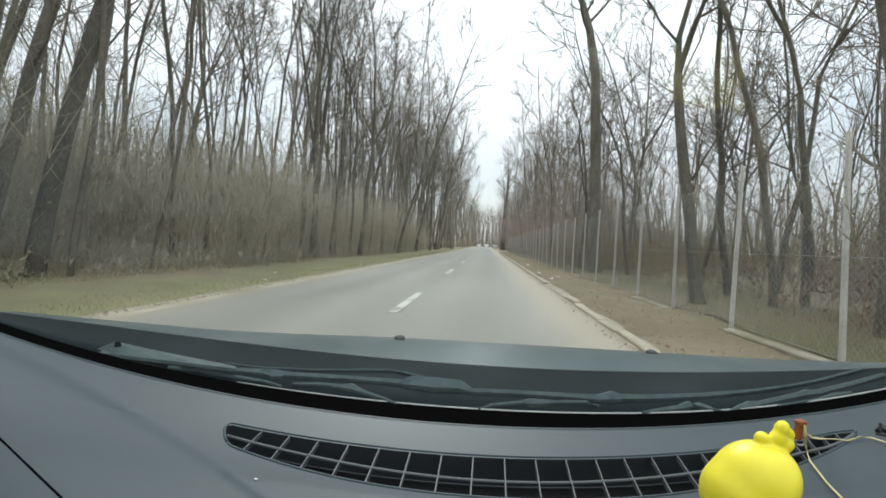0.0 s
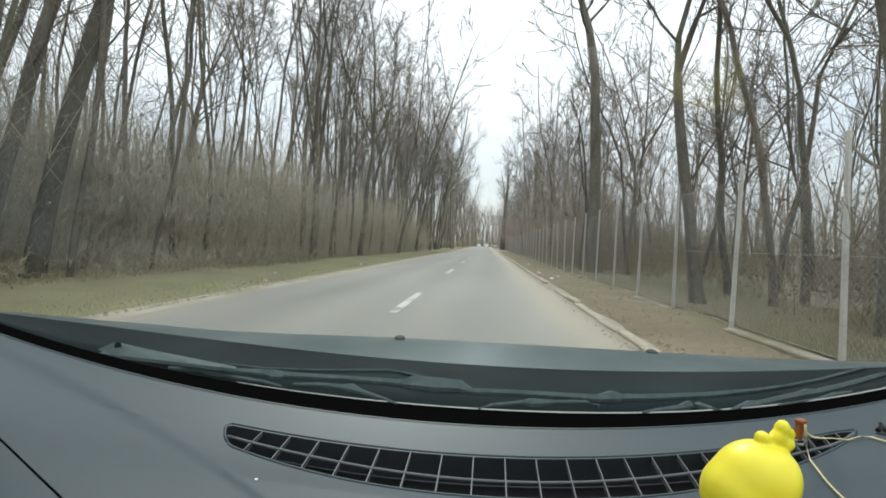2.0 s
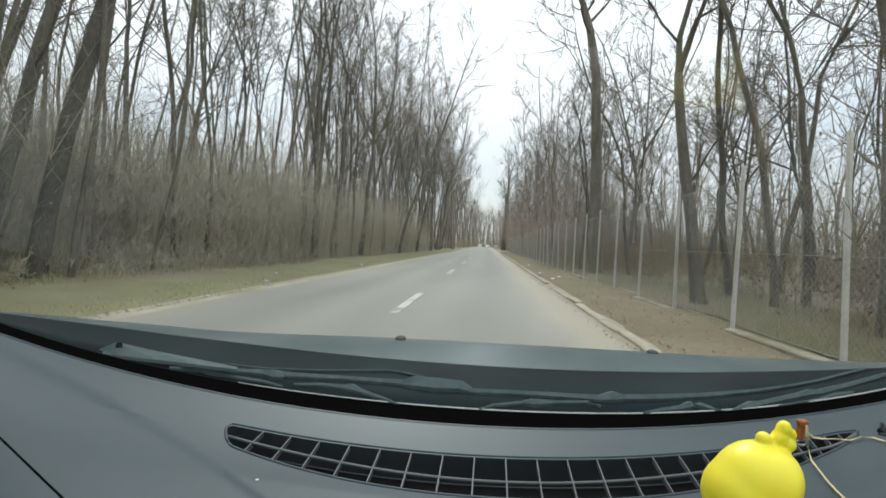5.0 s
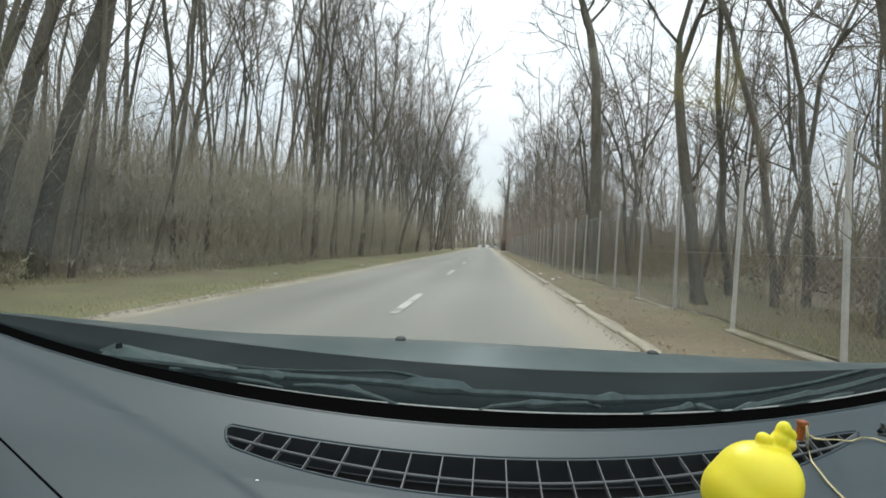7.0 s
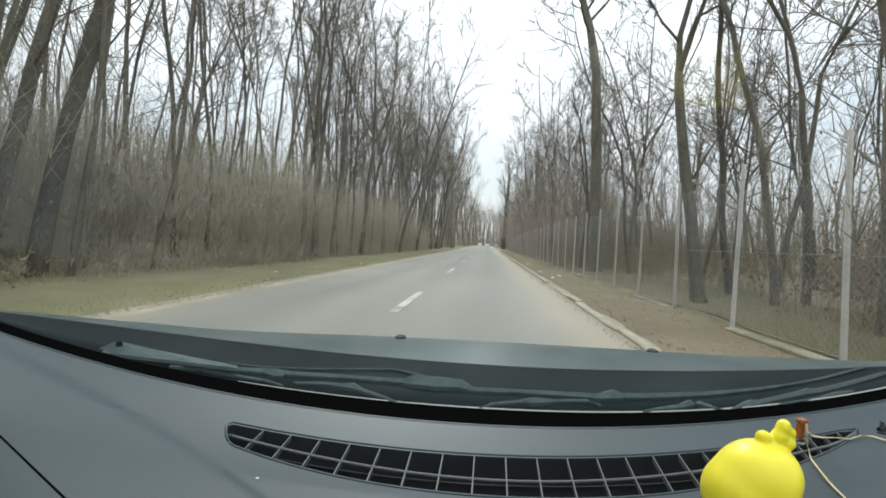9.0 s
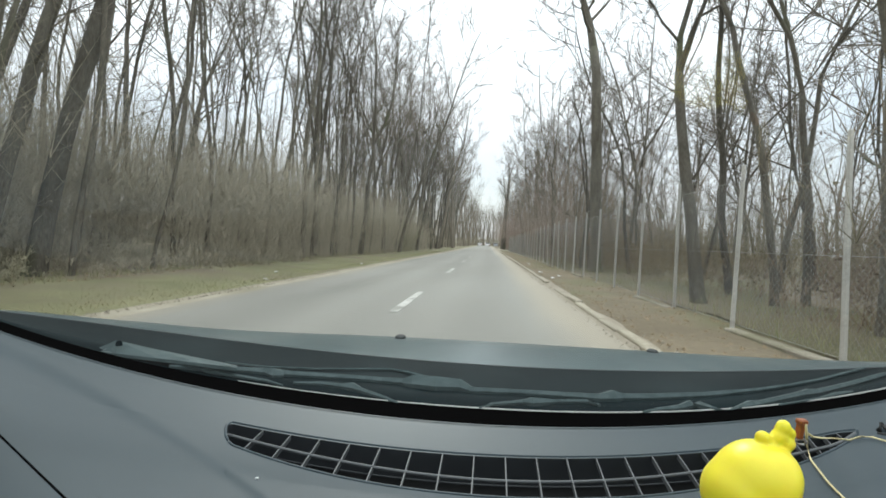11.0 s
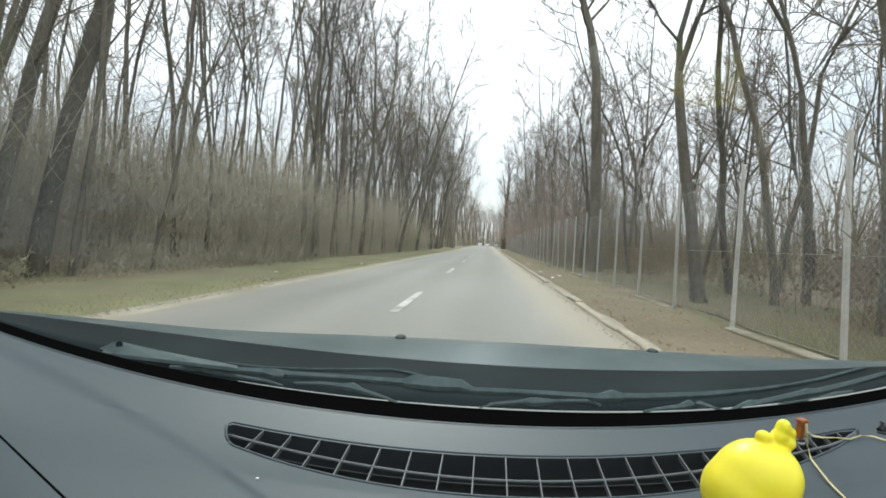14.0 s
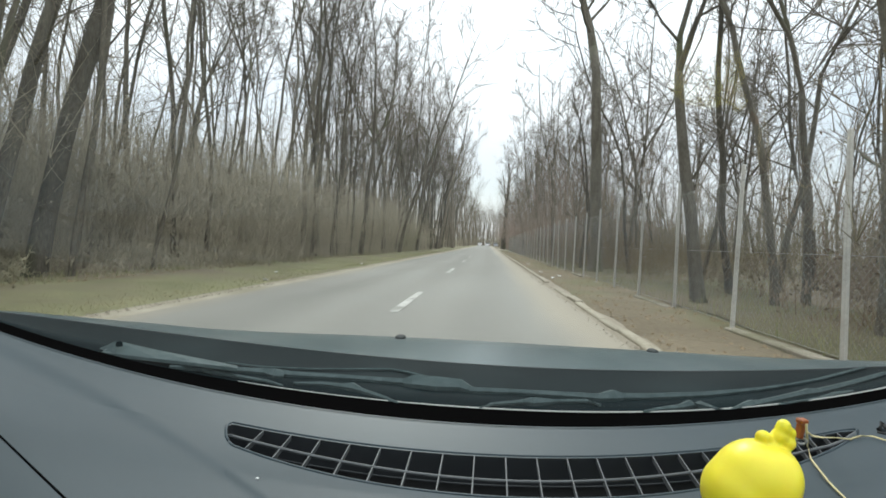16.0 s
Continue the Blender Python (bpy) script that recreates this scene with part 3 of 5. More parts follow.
# ---- far woods: whole stands joined ----
def stand(name, kinds, places, label):
    """One mesh of many plain bare trees, with fewer twigs."""
    V, F, at = [], [], 0
    for k, (x, y, s) in enumerate(places):
        v, f = kinds[k % len(kinds)]
        c, d = math.cos(k * 2.4), math.sin(k * 2.4)
        rot = np.array([[c, -d, 0], [d, c, 0], [0, 0, 1]]) * s
        X, Y = on_road(x, y)
        V.append(v @ rot.T + np.array([X, Y, 0.1]))
        F.append(f + at)
        at += len(v)
    V, F = np.concatenate(V), np.concatenate(F)
    me = bpy.data.meshes.new(name)
    me.vertices.add(len(V))
    me.vertices.foreach_set("co", V.astype(np.float32).ravel())
    me.loops.add(F.size)
    me.loops.foreach_set("vertex_index", F.astype(np.int32).ravel())
    me.polygons.add(len(F))
    me.polygons.foreach_set("loop_start", np.arange(0, F.size, F.shape[1], dtype=np.int32))
    me.polygons.foreach_set("loop_total", np.full(len(F), F.shape[1], dtype=np.int32))
    me.update(calc_edges=True)
    me.materials.append(M["far_wood"])
    return tagged(new(name, me), label, "woodland", "", "stuff")


def triangles(mesh):
    f = []
    for p in mesh[1]:
        f.extend((p[0], p[i], p[i + 1]) for i in range(1, len(p) - 1))
    return np.array([tuple(v) for v in mesh[0]]), np.array(f)


FAR_KINDS = []
for k in range(6):
    wood, fine = grow(300 + k, 17 + k % 3, 0.15, 0.5, (0.01, 0.0), 7, (4, 1), 0.7, 0.5, (5, 4, 3))
    a, b = triangles(wood), triangles(fine)
    FAR_KINDS.append((np.concatenate([a[0], b[0]]), np.concatenate([a[1], b[1] + len(a[0])])))

stand("far_woodland", FAR_KINDS, [(-17 - rng.random() * 45, rng.uniform(95, 250), rng.uniform(0.75, 1.1)) for _ in range(100)], "grey-brown bare woodland deep behind the forest edge")
stand("far_woodland", FAR_KINDS, [(-6.5 - rng.random() ** 1.8 * 30, rng.uniform(165, 430), rng.uniform(1.1, 1.5)) for _ in range(140)], "grey-brown bare woodland further along the road")
stand("far_woodland", FAR_KINDS, [(5.6 + rng.random() ** 1.6 * 34, rng.uniform(155, 430), rng.uniform(0.9, 1.2)) for _ in range(125)], "bare woodland beyond the fence further along the road")
stand("far_woodland", FAR_KINDS, [(17 + rng.random() * 40, rng.uniform(106, 215), rng.uniform(0.5, 0.8)) for _ in range(90)], "bare woodland behind the fenced plots")
stand("far_woodland", FAR_KINDS, [(rng.uniform(-9, 11), rng.uniform(368, 425), rng.uniform(1.0, 1.4)) for _ in range(70)], "bare trees where the road ends in the distance")
stand("far_woodland", FAR_KINDS, [(s * (9 + rng.random() * 30), rng.uniform(-20, 95), rng.uniform(0.75, 1.0)) for s in (-1, 1) for _ in range(14)], "bare woodland along the road already driven")


# ---- brushwood ----
def brushwood(name, places, label, height=(1.2, 3.2), stems=7, mat="brush", leaves=0.55):
    """Thickets of thin forked stems as one mesh of three-sided tapered sticks."""
    r = random.Random(len(places))
    P, Q, R = [], [], []
    for x, y, s in places:
        X, Y = on_road(x, y)
        for _ in range(stems):
            a, t = r.uniform(0, 6.28), r.uniform(0.1, 0.95)
            h = r.uniform(*height) * s * (0.75 + 0.55 * noise.noise((X * 0.22, Y * 0.16, 5.0)) + 0.2 * noise.noise((X * 0.7, Y * 0.7, 9.0)))
            p = np.array([X + r.gauss(0, 0.35), Y + r.gauss(0, 0.35), -0.05])
            q = p + np.array([math.cos(a) * t * h * 0.6, math.sin(a) * t * h * 0.6, h * 0.55])
            P.append(p), Q.append(q), R.append((0.010, 0.008))
            for _ in range(4):
                e = q + np.array([r.gauss(0, 0.22) * h, r.gauss(0, 0.22) * h, h * r.uniform(0.15, 0.5)])
                P.append(q), Q.append(e), R.append((0.008, 0.003))
                e2 = (q + e) / 2
                P.append(e2), Q.append(e2 + np.array([r.gauss(0, 0.14) * h, r.gauss(0, 0.14) * h, h * r.uniform(0.02, 0.25)])), R.append((0.006, 0.003))
    P, Q, R = np.array(P), np.array(Q), np.array(R)
    n = len(P)
    ang = np.array([0, 2.094, 4.189])
    ring = np.stack([np.cos(ang), np.sin(ang), np.zeros(3)], 1)
    V = np.concatenate([P[:, None] + ring[None] * R[:, :1, None], Q[:, None]], 1).reshape(-1, 3)
    F = (np.arange(n)[:, None, None] * 4 + np.array([[0, 1, 3], [1, 2, 3], [2, 0, 3]])[None]).reshape(-1, 3)
    # withered leaves that still hang on some twigs
    pick = np.array([k for k in range(n) if r.random() < leaves])
    if len(pick):
        g = np.random.RandomState(n % 9999)
        c = Q[pick] - (Q[pick] - P[pick]) * g.uniform(0, 0.6, (len(pick), 1))
        u, w = g.normal(0, 0.021, (len(pick), 3)), g.normal(0, 0.021, (len(pick), 3))
        at = len(V)
        V = np.concatenate([V, np.stack([c - u, c + w, c + u], 1).reshape(-1, 3)])
        F = np.concatenate([F, at + np.arange(3 * len(pick)).reshape(-1, 3)])
    me = bpy.data.meshes.new(name)
    me.vertices.add(len(V))
    me.vertices.foreach_set("co", V.astype(np.float32).ravel())
    me.loops.add(F.size)
    me.loops.foreach_set("vertex_index", F.astype(np.int32).ravel())
    me.polygons.add(len(F))
    me.polygons.foreach_set("loop_start", np.arange(0, F.size, 3, dtype=np.int32))
    me.polygons.foreach_set("loop_total", np.full(len(F), 3, dtype=np.int32))
    me.update(calc_edges=True)
    me.materials.append(M[mat])
    return tagged(new(name, me), label, "undergrowth", "", "stuff")


brushwood("brushwood", [(-9.8 - rng.random() ** 1.2 * 9, rng.uniform(97, 118), rng.uniform(0.8, 1.3)) for _ in range(640)] + [(-7.6 - rng.random() ** 1.3 * 8, rng.uniform(116, 165), rng.uniform(0.8, 1.3)) for _ in range(900)], "dense brown leafless undergrowth beneath the forest edge", (2.0, 6.1))
brushwood("brushwood", [(-7.9 - rng.random() ** 1.5 * 3.5, CAR_Y - 4 + 60 * rng.random() ** 1.2, rng.uniform(0.6, 1.3)) for _ in range(420)], "low dead stems and seedlings where the verge meets the forest", (0.25, 1.1), 6)
brushwood("brushwood", [(-7.5 - rng.random() ** 1.3 * 11, 150 + 250 * rng.random() ** 1.5, rng.uniform(1.0, 1.7)) for _ in range(480)], "brown leafless undergrowth further along the forest")
brushwood("brushwood", [(4.7 + rng.random() * 9, rng.uniform(103, 178), rng.uniform(0.4, 0.95)) for _ in range(520)], "low brown scrub behind the wire fence", mat="scrub")
brushwood("brushwood", [(5.2 + rng.random() * 12, rng.uniform(165, 400), rng.uniform(0.9, 1.7)) for _ in range(330)], "tall brown scrub beyond the fence", mat="scrub")
brushwood("brushwood", [(4.1 + rng.random() ** 1.4 * 5, rng.uniform(128, 265), rng.uniform(0.9, 1.5)) for _ in range(500)], "reddish brown bushes crowding the fence", (3.5, 7.5), 8, "bush")
brushwood("brushwood", [(rng.uniform(-9, 10), rng.uniform(370, 410), rng.uniform(1.6, 3.0)) for _ in range(220)], "grey-brown brush where the road bends away")


def saplings(name, places, label, height, mat="far_wood"):
    """Crowded thin stems, each a tapered three-sided pole in three lengths with a few upward side shoots, as one mesh."""
    r = random.Random(len(places) + 3)
    V, F = [], []
    for x, y in places:
        X, Y = on_road(x, y)
        h = r.uniform(*height)
        p = Vector((X, Y, -0.05))
        lean = Vector((r.gauss(0.05, 0.06), r.gauss(0, 0.06), 1))
        pts = [p]
        for _ in range(3):
            lean += Vector((r.gauss(0, 0.07), r.gauss(0, 0.07), 0))
            pts.append(pts[-1] + lean * (h / 3))
        w = 0.006 * h * r.uniform(0.5, 1.1)
        spike(V, F, pts, [w, w * 0.75, w * 0.45])
        for k in range(9):
            t = r.uniform(0.5, 2.95)
            i = int(t)
            q = pts[i].lerp(pts[i + 1], t - i)
            a = r.uniform(0, 6.28)
            d = Vector((math.cos(a), math.sin(a), r.uniform(0.5, 1.6))) * h * r.uniform(0.05, 0.13)
            spike(V, F, [q, q + d], [w * 0.33])
    return tagged(new(name, mesh_from(name, V, F, M[mat])), label, "undergrowth", "", "stuff")


saplings("saplings", [(-10.5 - rng.random() ** 0.8 * 24, CAR_Y - 3 + 75 * rng.random()) for _ in range(2000)], "crowded grey-brown saplings between the forest trees", (4.0, 10.5))
saplings("saplings", [(10 + rng.random() * 26, CAR_Y + 4 + 80 * rng.random()) for _ in range(900)], "thin grey-brown saplings at the back of the fenced plots", (3.0, 8.0))
saplings("saplings", [(s * (7.5 + rng.random() ** 1.2 * 30), rng.uniform(230, 410)) for s in (-1, 1) for _ in range(450)] + [(rng.uniform(-10, 11), rng.uniform(372, 420)) for _ in range(160)], "crowded saplings far along the road", (5.0, 13.0))


def grass_blades(name, places, label, mat="grass", tall=(0.05, 0.16)):
    """Single blades and tufts as one mesh."""
    g = np.random.RandomState(len(places))
    xy = np.array([on_road(x, y) for x, y in places])
    n = len(xy)
    c = np.concatenate([xy, np.array([[hump(x, y) + 0.02] for x, y in xy])], 1)
    a = g.uniform(0, 6.28, n)
    w = np.stack([np.cos(a), np.sin(a), np.zeros(n)], 1) * g.uniform(0.003, 0.007, (n, 1))
    tip = c + np.stack([g.normal(0, 0.05, n), g.normal(0, 0.05, n), g.uniform(tall[0], tall[1], n)], 1)
    V = np.stack([c - w, c + w, tip], 1).reshape(-1, 3)
    F = np.arange(3 * n).reshape(-1, 3)
    me = mesh_from(name, V.tolist(), F.tolist(), M[mat])
    return tagged(new(name, me), label, "grass", "", "stuff")


grass_blades("grass", [(-5.1 - rng.random() ** 1.2 * 3.3, 98 + rng.random() ** 1.6 * 60) for _ in range(36000)], "short green and straw-coloured grass on the verge", "grass", (0.02, 0.085))
grass_blades("grass", [(-7.7 - abs(rng.gauss(0, 0.7)), CAR_Y - 4 + 55 * rng.random() ** 1.3) for _ in range(7000)], "longer straw-coloured grass along the forest edge", "grass", (0.08, 0.30))
grass_blades("grass", [(3.55 + rng.random() * 7, 104 + rng.random() ** 1.4 * 40) for _ in range(16000)], "rough straw and green grass behind the fence", "grass", (0.08, 0.3))
brushwood("brushwood", [(13 + rng.random() * 22, rng.uniform(108, 200), rng.uniform(1.0, 1.7)) for _ in range(260)], "grey-brown thicket at the back of the fenced plots", (1.6, 4.0), 6, "scrub")


def scatter(name, places, label, size=(0.008, 0.03), mat="pebble"):
    """Loose grit, stones and dead leaves lying on the ground, as one mesh of small flat tetrahedra."""
    g = np.random.RandomState(len(places) + 5)
    V, F = [], []
    for x, y in places:
        r = size[0] + (size[1] - size[0]) * g.rand() ** 2.5
        a = g.rand() * 6.28
        z = 0.055 + hump(x, y) * 0.7 if x > 1.9 else (0.02 if x > -5.0 else 0.03 + hump(x, y) + 0.03 * max(0, -5.6 - x) if x > -8.4 else hump(x, y) - 0.02 + min(0.25, 0.05 * (abs(x + 1.3) - 6)))
        o = len(V)
        for k in range(3):
            V.append((x + r * math.cos(a + 2.1 * k), y + r * math.sin(a + 2.1 * k) * (0.6 + 0.8 * g.rand()), z - 0.004))
        V.append((x + r * 0.2 * g.randn(), y, z + r * (0.3 + 0.6 * g.rand())))
        F.extend([(o, o + 1, o + 3), (o + 1, o + 2, o + 3), (o + 2, o, o + 3)])
    return tagged(new(name, mesh_from(name, V, F, M[mat])), label, "debris", "", "stuff")


scatter("grit", [(1.5 + abs(rng.gauss(0, 0.3)), 104 + 70 * rng.random() ** 1.4) for _ in range(1800)], "pale grit and small stones along the kerb")
scatter("leaf_litter", [(1.95 + rng.random() * 1.8, 104 + 60 * rng.random() ** 1.5) for _ in range(4500)], "dead leaves and crumbs of earth on the verge", (0.01, 0.045), "leaf_dry")
scatter("grit", [(-4.7 - abs(rng.gauss(0, 0.2)), 108 + 70 * rng.random() ** 1.7) for _ in range(2500)], "grit along the far road edge")
scatter("leaf_litter", [(-7.6 - rng.random() ** 1.4 * 7, CAR_Y + 34 * rng.random() ** 1.3) for _ in range(5200)], "dead brown leaves lying under the forest edge", (0.02, 0.06), "leaf_dry")
grass_blades("grass", [(2.05 + rng.random() ** 0.6 * 1.5, 103 + rng.random() ** 1.4 * 60) for _ in range(3500)], "sparse straw-coloured tufts on the trodden verge", "grass", (0.02, 0.07))
brushwood("brushwood", [(5.2 + rng.random() * 9, rng.uniform(107, 150), rng.uniform(0.8, 1.3)) for _ in range(190)], "tangled olive-brown bushes between the trees behind the fence", (1.8, 4.2), 6, "scrub")
# ---- wire fence on concrete posts ----
def wire_net(width, height, pitch, wire=0.0009):
    """Chain-link netting of one bay, plus three straining wires, as one mesh of thin three-sided strands."""
    v, f = [], []
    n = int((width + height) / pitch)
    for s in (1, -1):
        for i in range(n):
            c = i * pitch - (height if s > 0 else 0)
            a0, a1 = max(0.0, c if s > 0 else c - height), min(width, c + height if s > 0 else c)
            if a1 - a0 < 0.03:
                continue
            z0, z1 = ((a0 - c), (a1 - c)) if s > 0 else ((c - a0), (c - a1))
            tube(v, f, [(0.004 * s, a0, z0), (0.004 * s, a1, z1)], [wire, wire], 3, False)
    for z in (0.02, height * 0.5, height - 0.02):
        tube(v, f, [(0, 0, z), (0, width, z)], [0.003, 0.003], 3, False)
    return mesh_from("netting", v, f, M["wire"])


POST_H = 2.3
pb = box_bm(0.055, 0.055, POST_H + 0.3, (0, 0, POST_H / 2 - 0.15), bevel=0.012)
for vert in pb.verts:
    if vert.co.z > POST_H - 0.05:
        vert.co.x *= 0.8
        vert.co.y *= 0.8
post_me = bpy.data.meshes.new("post")
pb.to_mesh(post_me)
pb.free()
post_me.materials.append(M["concrete"])
net_me = wire_net(2.12, 2.0, 0.085)
footing_me = bpy.data.meshes.new("footing")
fb = box_bm(0.16, 2.04, 0.26, (0, 1.06, -0.02), bevel=0.02)
fb.to_mesh(footing_me)
fb.free()
footing_me.materials.append(M["footing"])

fence = tagged(new("fence"), "wire netting fence on pale concrete posts with a low concrete footing", "fence")
BAY = 2.12
PHASE = CAR_Y + 4.95 - BAY * 35
for i in range(71):
    y = PHASE + BAY * i
    X, Y = on_road(FENCE_X, y)
    X2, Y2 = on_road(FENCE_X, y + BAY)
    turn = -math.degrees(math.atan2(X2 - X, Y2 - Y))
    link("post", post_me, fence, pose(X, Y, 0.02, rng.uniform(-1.3, 1.3), rng.uniform(-1.3, 1.3), rng.uniform(-8, 8)))
    link("netting", net_me, fence, pose(X, Y, 0.12, 0, 0, turn))
    if rng.random() < 0.8:
        link("footing", footing_me, fence, pose(X - 0.05, Y, -0.035 + rng.uniform(-0.06, 0.03), rng.uniform(-0.8, 0.8), rng.uniform(-4, 4), turn))

# ---- plank fence and solid gate of the plot before the entrance ----
plank_me = bpy.data.meshes.new("plank")
pl = box_bm(0.025, 0.135, 1.95, (0, 0, 0.975), bevel=0.004)
pl.to_mesh(plank_me)
pl.free()
plank_me.materials.append(M["plank"])
plank_fence = tagged(new("plank_fence"), "weathered grey plank fence stained green with moss", "fence")
for i in range(58):
    link("plank", plank_me, plank_fence, pose(4.2 + rng.uniform(-0.01, 0.01), 180.4 + 0.145 * i, 0.08 + rng.uniform(-0.03, 0.03), rng.uniform(-1, 1), 0, rng.uniform(-2, 2)))
for z in (0.5, 1.6):
    part("rail", box_bm(0.05, 8.5, 0.08, (4.25, 184.6, z), 0.006), M["plank"], plank_fence)
for y in (180.2, 184.6, 189.0):
    part("post", box_bm(0.12, 0.12, 2.3, (4.32, y, 1.1), 0.012), M["concrete"], plank_fence)

# ---- sandy entrances ----
def apron(y0, y1, label):
    verts, faces = [], []
    n, m = 14, 10
    for i in range(n + 1):
        t = i / n
        y = y0 + (y1 - y0) * t
        inset = 2.2 * (1 - (1 - (2 * t - 1) ** 2) ** 0.5) if 0 < t < 1 else 2.2
        for j in range(m + 1):
            x = 1.4 + (7.6 - inset * 1.6 - 1.4) * j / m
            verts.append((x, y, 0.075 + hump(x, y) * 0.3 - (0.05 if j == m or i in (0, n) else 0)))
    for i in range(n):
        for j in range(m):
            a = i * (m + 1) + j
            faces.append((a, a + 1, a + m + 2, a + m + 1))
    tagged(new("entrance", mesh_from("entrance", verts, faces, M["sand"], True)), label, "driveway", "", "structure")


apron(189.0, 206.0, "wide sandy entrance sloping from the road to the gate")
apron(221.0, 231.0, "sandy side entrance across the verge")


# ---- steel fence with gate and notice board ----
steel_fence = tagged(new("steel_fence"), "low steel fence of grey posts with wire netting", "fence")
low_net = wire_net(2.3, 1.4, 0.11)
low_post = bpy.data.meshes.new("post")
lp = box_bm(0.06, 0.06, 1.75, (0, 0, 0.82), bevel=0.006)
lp.to_mesh(low_post)
lp.free()
low_post.materials.append(M["steel"])
for i in range(54):
    y = 207 + 2.3 * i
    link("post", low_post, steel_fence, pose(7.4, y, 0.08, rng.uniform(-1, 1), rng.uniform(-1, 1), 0))
    link("netting", low_net, steel_fence, pose(7.4, y, 0.12))

gate = tagged(new("metal_gate"), "grey steel bar gate with a frame, half open", "gate")
for x in (7.1, 9.9):
    part("gate_post", box_bm(0.10, 0.10, 1.9, (x, 204.0, 0.95), 0.008), M["steel"], gate)
for z in (0.35, 1.55, 1.78):
    part("rail", box_bm(2.7, 0.05, 0.05, (8.5, 204.0, z), 0.006), M["steel"], gate)
for i in range(16):
    part("bar", box_bm(0.022, 0.022, 1.45, (7.3 + i * 0.16, 204.0, 1.05)), M["steel"], gate)
frame_gate = tagged(new("gate_frame"), "tall open steel door frame beside the gate", "gate")
for y in (206.2, 207.4):
    part("post", box_bm(0.09, 0.09, 2.1, (7.0, y, 1.05), 0.008), M["steel"], frame_gate)
part("lintel", box_bm(0.08, 1.3, 0.08, (7.0, 206.8, 2.1), 0.008), M["steel"], frame_gate)
board = tagged(new("notice_board"), "white notice board with unreadable blue-grey lines fixed to the fence", "sign")
part("panel", box_bm(1.0, 0.03, 0.62, (7.9, 206.4, 1.35), 0.005), M["sign_white"], board)
for k, w in enumerate((0.7, 0.8, 0.55, 0.75)):
    part("text_bar", box_bm(w, 0.008, 0.05, (7.87, 206.38, 1.55 - k * 0.13)), M["sign_ink"], board)
green_post = tagged(new("green_post"), "slim green steel post by the gate", "post")
part("shaft", box_bm(0.10, 0.10, 3.6, (7.2, 205.2, 1.8), 0.01), M["green_steel"], green_post)


def street_lamp(x, y):
    lamp = tagged(new("street_lamp"), "slim grey street lamp with a short curved arm", "street lamp", "street lamps")
    tube_part("pole", [(x, y, 0), (x, y, 2.5), (x, y, 5.2)], 0.06, 10, M["steel"], lamp, radii=[0.085, 0.07, 0.05])
    tube_part("arm", [(x, y, 5.15), (x - 0.15, y, 5.5), (x - 0.55, y, 5.75), (x - 1.0, y, 5.85)], 0.03, 8, M["steel"], lamp)
    part("lamp_head", box_bm(0.55, 0.2, 0.11, (x - 1.2, y, 5.86), 0.03), M["steel"], lamp)
    return lamp


street_lamp(5.2, 197.0)
street_lamp(6.9, 238.0)

marker = tagged(new("marker_post"), "short weathered wooden marker post on the verge", "post")
part("shaft", box_bm(0.10, 0.10, 1.1, (3.6, 233.0, 0.5), 0.012), M["pole_wood"], marker)

# ---- paper litter on the verges ----
def paper_scrap(x, y, z, size, seed):
    r = random.Random(seed)
    bm = bmesh.new()
    bmesh.ops.create_grid(bm, x_segments=4, y_segments=3, size=0.5)
    for vert in bm.verts:
        vert.co = Vector((vert.co.x * size + r.gauss(0, 0.008), vert.co.y * size * 0.7 + r.gauss(0, 0.008), abs(r.gauss(0.012, 0.014)) + 0.004))
    bmesh.ops.solidify(bm, geom=bm.faces[:], thickness=0.002)
    scrap = tagged(new("paper_scrap"), "crumpled white paper scrap lying on the verge", "litter", "paper litter")
    scrap.matrix_basis = pose(x, y, z, 0, 0, r.uniform(0, 360))
    part("sheet", bm, M["sign_white"], scrap)


for k, (x, y, size) in enumerate(((-5.35, 11.4, 0.13), (-5.9, 13.2, 0.10), (-5.5, 21.0, 0.14), (2.15, 16.4, 0.16), (2.5, 17.3, 0.12), (2.05, 19.2, 0.15), (2.3, 27.5, 0.16))):
    paper_scrap(x, CAR_Y + y, (0.06 + hump(x, CAR_Y + y) * 0.7) if x > 0 else 0.035 + hump(x, CAR_Y + y) + 0.03 * max(0, -5.6 - x), size, 500 + k)

# ---- overhead line in the bend: wooden poles and sagging wires ----
for k, (x, y) in enumerate(((-9.0, 52.0), (-12.0, 18.0), (6.5, 86.0))):
    pole = tagged(new("power_pole"), "grey wooden power pole with a cross-arm", "power pole", "power poles")
    X, Y = on_road(x, y)
    tube_part("shaft", [(X, Y, -0.2), (X, Y, 4), (X, Y, 8.2)], 0.12, 10, M["pole_wood"], pole, radii=[0.14, 0.125, 0.10])
    part("cross_arm", box_bm(1.3, 0.09, 0.09, (X, Y, 7.8), 0.01), M["pole_wood"], pole)
lines = tagged(new("overhead_cable"), "thin black overhead cables sagging between poles", "cable")
P0, P1, P2 = on_road(-12, 18), on_road(-9, 52), on_road(6.5, 86)
for off in (-0.55, 0.0, 0.55):
    for (a, b) in ((P0, P1), (P1, P2)):
        pts = [(a[0] + (b[0] - a[0]) * t + off, a[1] + (b[1] - a[1]) * t, 7.85 - 2.0 * t * (1 - t)) for t in [i / 12 for i in range(13)]]
        tube_part("strand", pts, 0.012, 4, M["seal"], lines)

